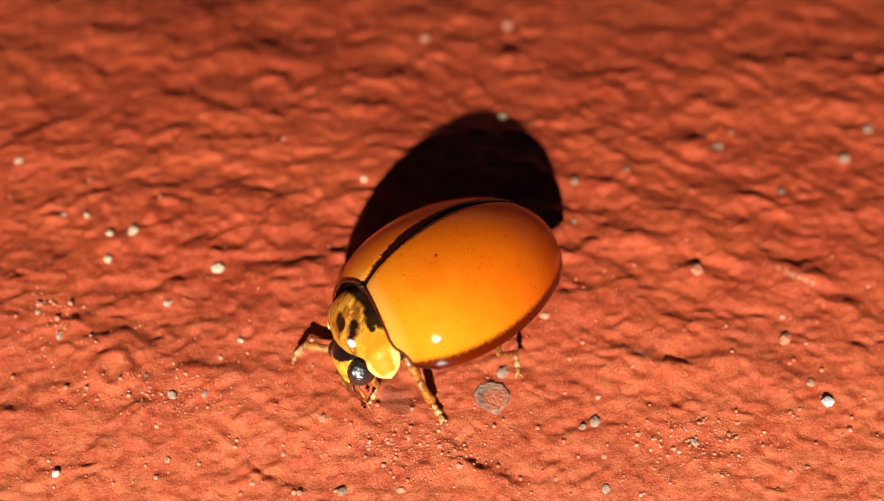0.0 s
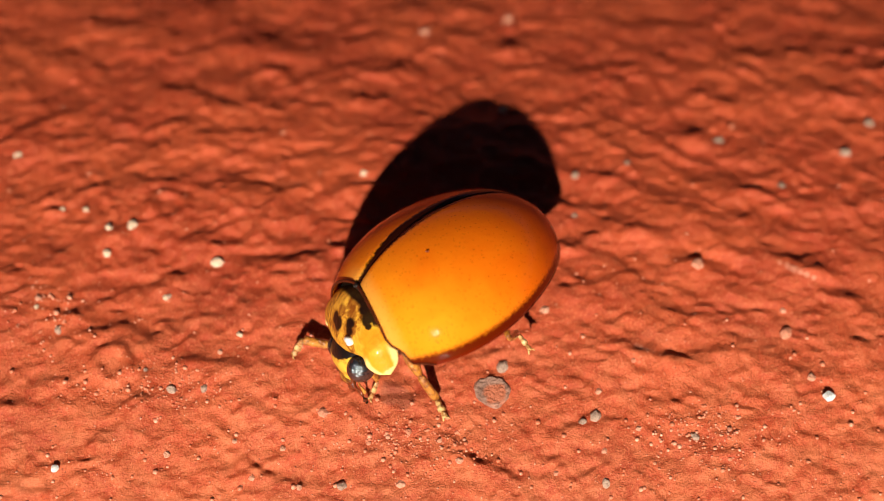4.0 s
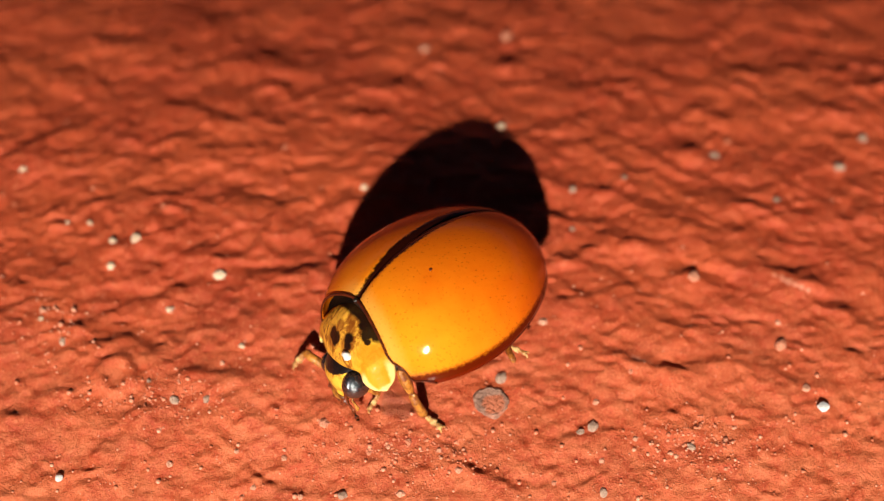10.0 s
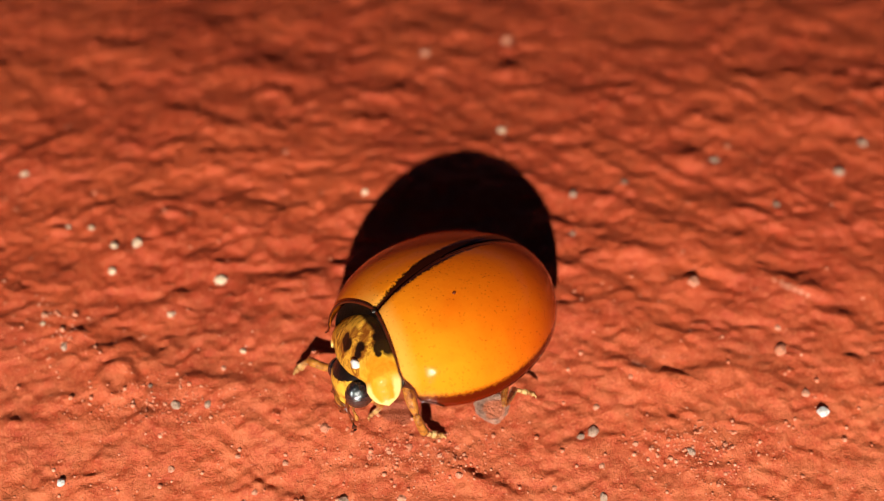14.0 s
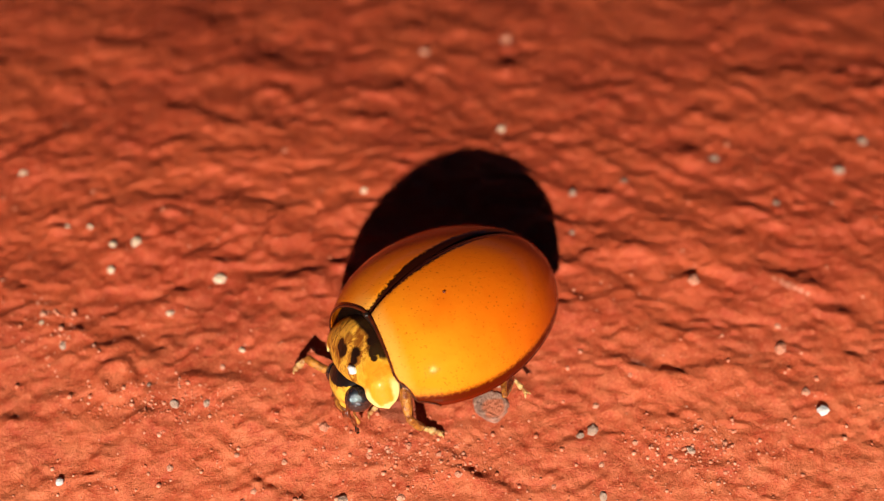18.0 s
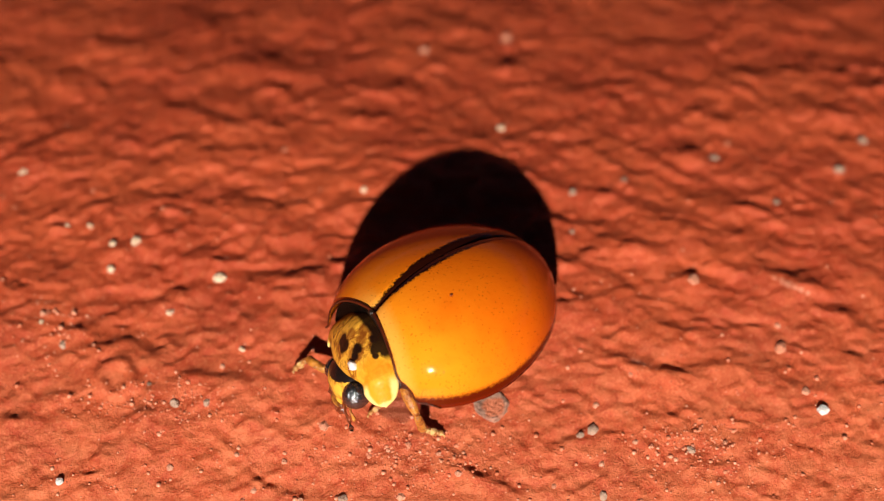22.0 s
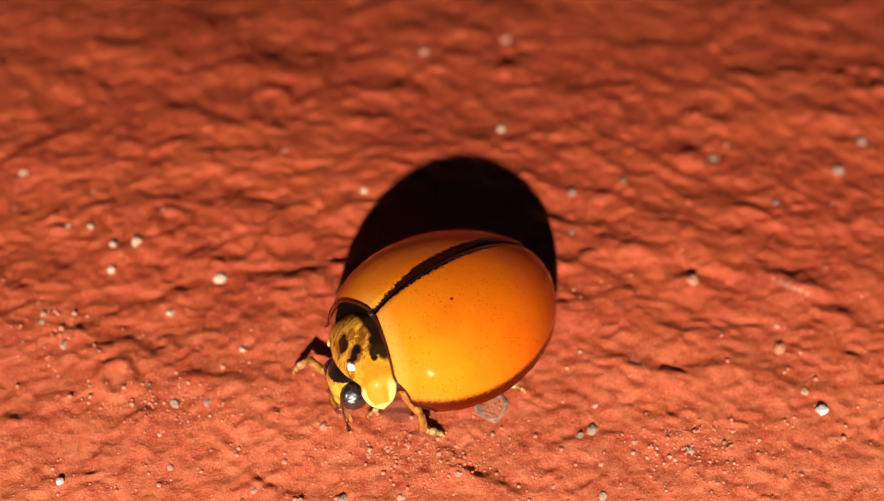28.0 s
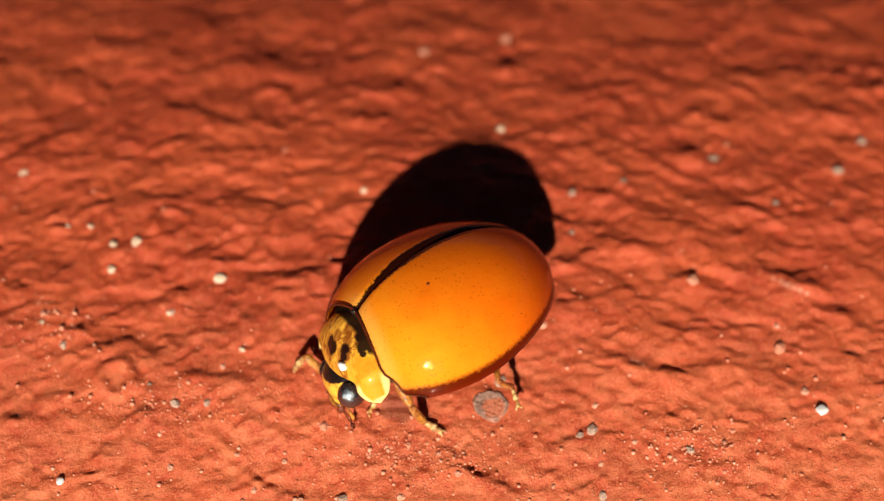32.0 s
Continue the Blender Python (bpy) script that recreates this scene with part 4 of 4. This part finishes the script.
# How the wing cases and the hind body stand to the shield and head
WING_ROWS = (
    (0, pose(0.000228, -0.000055, 0.000038, -0.08, -10.68, 13.66)),
    (0.5, pose(0.000230, -0.000055, 0.000035, -0.06, -10.89, 13.63)),
    (1, pose(0.000247, -0.000090, 0.000040, -1.02, -10.81, 14.55)),
    (1.5, pose(0.000238, -0.000117, 0.000040, -1.74, -10.79, 14.57)),
    (2, pose(0.000232, -0.000075, 0.000033, -0.46, -11.20, 13.57)),
    (2.5, pose(0.000235, -0.000079, 0.000038, -0.67, -11.03, 13.87)),
    (3, pose(0.000243, -0.000027, 0.000059, -0.06, -11.21, 13.73)),
    (3.5, pose(0.000244, 0.000063, 0.000076, 1.46, -11.30, 13.13)),
    (5.5, pose(0.000273, 0.000162, 0.000109, 2.50, -12.42, 14.08)),
    (6, pose(0.000294, 0.000121, 0.000122, 1.07, -12.46, 14.83)),
    (6.5, pose(0.000277, 0.000132, 0.000120, 1.34, -12.09, 14.45)),
    (7, pose(0.000293, 0.000106, 0.000124, 0.49, -12.14, 15.02)),
    (7.5, pose(0.000276, 0.000055, 0.000138, -0.95, -10.97, 15.22)),
    (8, pose(0.000271, -0.000000, 0.000163, -2.63, -10.28, 15.50)),
    (8.5, pose(0.000256, 0.000120, 0.000145, 0.60, -10.67, 13.76)),
    (9, pose(0.000233, 0.000134, 0.000138, 1.26, -10.79, 13.00)),
    (9.5, pose(0.000244, 0.000090, 0.000148, 0.05, -10.76, 13.39)),
    (10, pose(0.000270, -0.000035, 0.000166, -3.46, -9.50, 15.76)),
    (10.5, pose(0.000277, -0.000086, 0.000173, -4.68, -8.97, 16.79)),
    (11, pose(0.000267, -0.000051, 0.000165, -3.79, -9.44, 16.15)),
    (11.5, pose(0.000295, -0.000035, 0.000153, -3.54, -10.51, 16.81)),
    (12, pose(0.000328, -0.000081, 0.000163, -5.09, -10.46, 18.63)),
    (12.5, pose(0.000361, -0.000139, 0.000178, -6.91, -10.13, 20.82)),
    (13, pose(0.000381, -0.000161, 0.000178, -7.59, -10.41, 21.61)),
    (13.5, pose(0.000376, -0.000175, 0.000174, -7.71, -10.56, 21.34)),
    (14, pose(0.000352, -0.000197, 0.000175, -8.07, -9.38, 21.08)),
    (14.5, pose(0.000338, -0.000243, 0.000167, -8.78, -8.97, 21.10)),
    (16.5, pose(0.000314, -0.000302, 0.000164, -9.85, -8.16, 20.82)),
    (17, pose(0.000300, -0.000283, 0.000167, -9.29, -7.92, 20.25)),
    (17.5, pose(0.000274, -0.000180, 0.000149, -6.42, -8.94, 17.79)),
    (18, pose(0.000252, -0.000123, 0.000145, -4.93, -9.17, 16.32)),
    (18.5, pose(0.000243, -0.000093, 0.000144, -4.03, -9.32, 15.69)),
    (19, pose(0.000231, -0.000139, 0.000156, -5.35, -8.34, 16.18)),
    (19.5, pose(0.000237, -0.000122, 0.000151, -4.99, -8.72, 15.98)),
    (20, pose(0.000222, -0.000106, 0.000147, -4.45, -8.94, 15.21)),
    (20.5, pose(0.000228, -0.000136, 0.000157, -5.43, -8.10, 16.18)),
    (21, pose(0.000253, -0.000214, 0.000169, -7.66, -7.74, 17.83)),
    (21.5, pose(0.000260, -0.000250, 0.000173, -8.51, -7.71, 18.40)),
    (22, pose(0.000269, -0.000264, 0.000175, -8.95, -7.53, 18.97)),
    (22.5, pose(0.000262, -0.000258, 0.000181, -8.84, -7.22, 18.83)),
    (23, pose(0.000283, -0.000258, 0.000171, -8.76, -7.77, 19.35)),
    (23.5, pose(0.000290, -0.000252, 0.000162, -8.39, -8.25, 19.39)),
    (24, pose(0.000279, -0.000212, 0.000158, -7.59, -8.38, 18.46)),
    (24.5, pose(0.000271, -0.000200, 0.000155, -6.98, -8.62, 18.11)),
    (25, pose(0.000260, -0.000154, 0.000149, -5.83, -8.71, 17.31)),
    (25.5, pose(0.000251, -0.000139, 0.000148, -5.27, -8.95, 16.56)),
    (27.5, pose(0.000290, -0.000297, 0.000169, -9.67, -7.85, 19.89)),
    (28, pose(0.000282, -0.000274, 0.000167, -9.16, -8.05, 19.08)),
    (28.5, pose(0.000233, -0.000039, 0.000131, -2.44, -9.98, 14.45)),
    (29, pose(0.000244, -0.000157, 0.000150, -5.83, -8.94, 16.33)),
    (29.5, pose(0.000244, -0.000119, 0.000142, -4.82, -9.40, 15.80)),
    (30, pose(0.000239, -0.000117, 0.000147, -4.90, -9.02, 15.94)),
    (30.5, pose(0.000226, -0.000043, 0.000141, -2.90, -9.33, 14.76)),
    (31, pose(0.000233, 0.000003, 0.000138, -1.69, -10.20, 14.10)),
    (31.5, pose(0.000220, 0.000004, 0.000147, -1.78, -9.90, 13.69)),
    (32, pose(0.000227, 0.000084, 0.000134, 0.27, -10.46, 13.16)),
)

# The raised hind foot: seconds, and its place on the floor in mm
HIND_A = (
    (0, 1.26, -3.34, 0.50), (0.5, 1.40, -3.29, 0.54), (1, 1.78, -3.08, 0.51),
    (1.5, 1.70, -2.71, 0.59), (2, 1.37, -2.58, 0.56), (2.5, 1.38, -2.55, 0.56),
    (3, 1.42, -3.55, 0.44), (3.5, 1.45, -3.26, 0.49), (5.5, 1.51, -2.59, 0.82),
    (6, 1.53, -2.74, 0.80), (6.5, 1.51, -2.67, 0.79), (7, 1.54, -2.68, 0.79),
    (7.5, 1.86, -2.94, 0.53), (8, 1.58, -3.26, 0.49), (8.5, 1.47, -3.15, 0.47),
    (9, 1.41, -3.12, 0.46), (9.5, 1.31, -2.80, 0.50), (10, 1.47, -2.88, 0.62),
    (10.5, 1.45, -2.86, 0.61), (11, 1.45, -2.93, 0.63), (11.5, 1.39, -2.86, 0.61),
    (12, 1.60, -3.37, 0.41), (12.5, 1.63, -3.35, 0.32), (13, 1.63, -3.40, 0.31),
    (13.5, 1.61, -3.37, 0.30),
)
HIND_B = (
    (14, 1.59, -3.37, 0.30), (14.5, 1.56, -3.43, 0.41), (16.5, 1.55, -3.30, 0.49),
    (17, 1.55, -3.36, 0.51), (17.5, 1.51, -3.39, 0.40), (18, 1.46, -3.45, 0.37),
    (18.5, 1.68, -2.95, 0.43), (19, 1.87, -2.63, 0.37), (19.5, 1.49, -2.91, 0.52),
    (20, 1.11, -2.89, 0.52), (20.5, 1.11, -2.88, 0.53), (21, 1.16, -2.99, 0.54),
    (22, 1.11, -3.01, 0.54), (23, 1.15, -2.97, 0.54), (24, 1.14, -3.01, 0.54),
    (24.5, 1.39, -3.40, 0.41), (25, 1.53, -3.72, 0.28), (25.5, 1.49, -3.53, 0.33),
    (27.5, 1.44, -3.33, 0.40), (28, 1.42, -3.35, 0.40), (28.5, 1.59, -3.12, 0.46),
    (29, 1.90, -2.86, 0.52), (29.5, 1.68, -3.12, 0.46), (30, 1.47, -3.36, 0.40),
    (30.5, 1.54, -3.38, 0.41), (31, 1.63, -3.40, 0.41), (31.5, 1.49, -3.44, 0.31),
    (32, 1.31, -3.67, 0.27),
)


HIPS = ((1.50, 0.20, -0.10), (1.35, 0.55, 0.0), (-0.35, 0.75, -0.12), (1.60, -0.35, -0.10), (0.80, -0.70, -0.12), (-0.35, -0.75, -0.12))
# where the planted feet stand on the floor, in mm: front left, middle left, (hind left moves), front, middle, hind right
FEET = ((-1.25, -3.62), (0.06, -3.93), None, (-2.53, -2.86), (-1.44, -1.19), (0.84, -0.47))


# which way each knee points
KNEES = [Vector(v) for v in ((0, 0.2, 1), (0.1, 0.15, 0.9), (0.1, 0.15, 1), (1.0, -0.1, 0.05), (-0.4, -0.8, 0.5), (-0.5, -0.8, 0.5))]


def glide(rows, t):
    for a, b in zip(rows, rows[1:]):
        if a[0] <= t <= b[0]:
            s = (t - a[0]) / (b[0] - a[0])
            return Vector([p + (q - p) * s for p, q in zip(a[1:], b[1:])])
    return Vector(rows[-1][1:])


def rod(a, b, pole):
    """The pose of a rod that starts at a and points to b, its top towards pole."""
    x = (b - a).normalized()
    y = pole.cross(x).normalized()
    m = Matrix((x, y, x.cross(y))).transposed().to_4x4()
    return Matrix.Translation(a * MM) @ m


def leg_poses(hip, foot, outward, long):
    """Femur, tibia and tarsus from the hip to the foot, knee up and out."""
    flat = Vector((foot.x - hip.x, foot.y - hip.y, 0)).normalized()
    ankle = foot - (flat * 0.80 + Vector((0, 0, -0.60))) * TARSAL
    f, s = FEMUR * long, TIBIA * long
    reach = ankle - hip
    d = max(0.30, min(reach.length, (f + s) * 0.995))
    way = reach.normalized()
    ankle = hip + way * d
    a = (f * f - s * s + d * d) / (2 * d)
    pole = (outward - way * outward.dot(way)).normalized()
    knee = hip + way * a + pole * math.sqrt(max(0.0, f * f - a * a))
    return rod(hip, knee, pole), rod(knee, ankle, pole), rod(ankle, foot, Vector((0, 0, 1)))


def motions():
    walk(BODY, BODY_ROWS)
    for ob in HIND_BODY:
        walk(ob, WING_ROWS)
    hind = HIND_A + HIND_B
    for k, (femur, tibia, tarsus, long) in enumerate(LEGS):
        hip, side = Vector(HIPS[k]), 1 if k < 3 else -1
        rows = ([], [], [])
        for t, m in BODY_ROWS:
            if FEET[k]:
                spot = Vector((*FEET[k], height(*FEET[k]) + 0.05))
            else:
                spot = glide(hind, t)
            foot = m.inverted() @ (spot * MM) / MM
            for row, p in zip(rows, leg_poses(hip, foot, KNEES[k], long)):
                row.append((t, p))
        for ob, row in zip((femur, tibia, tarsus), rows):
            walk(ob, row)


motions()
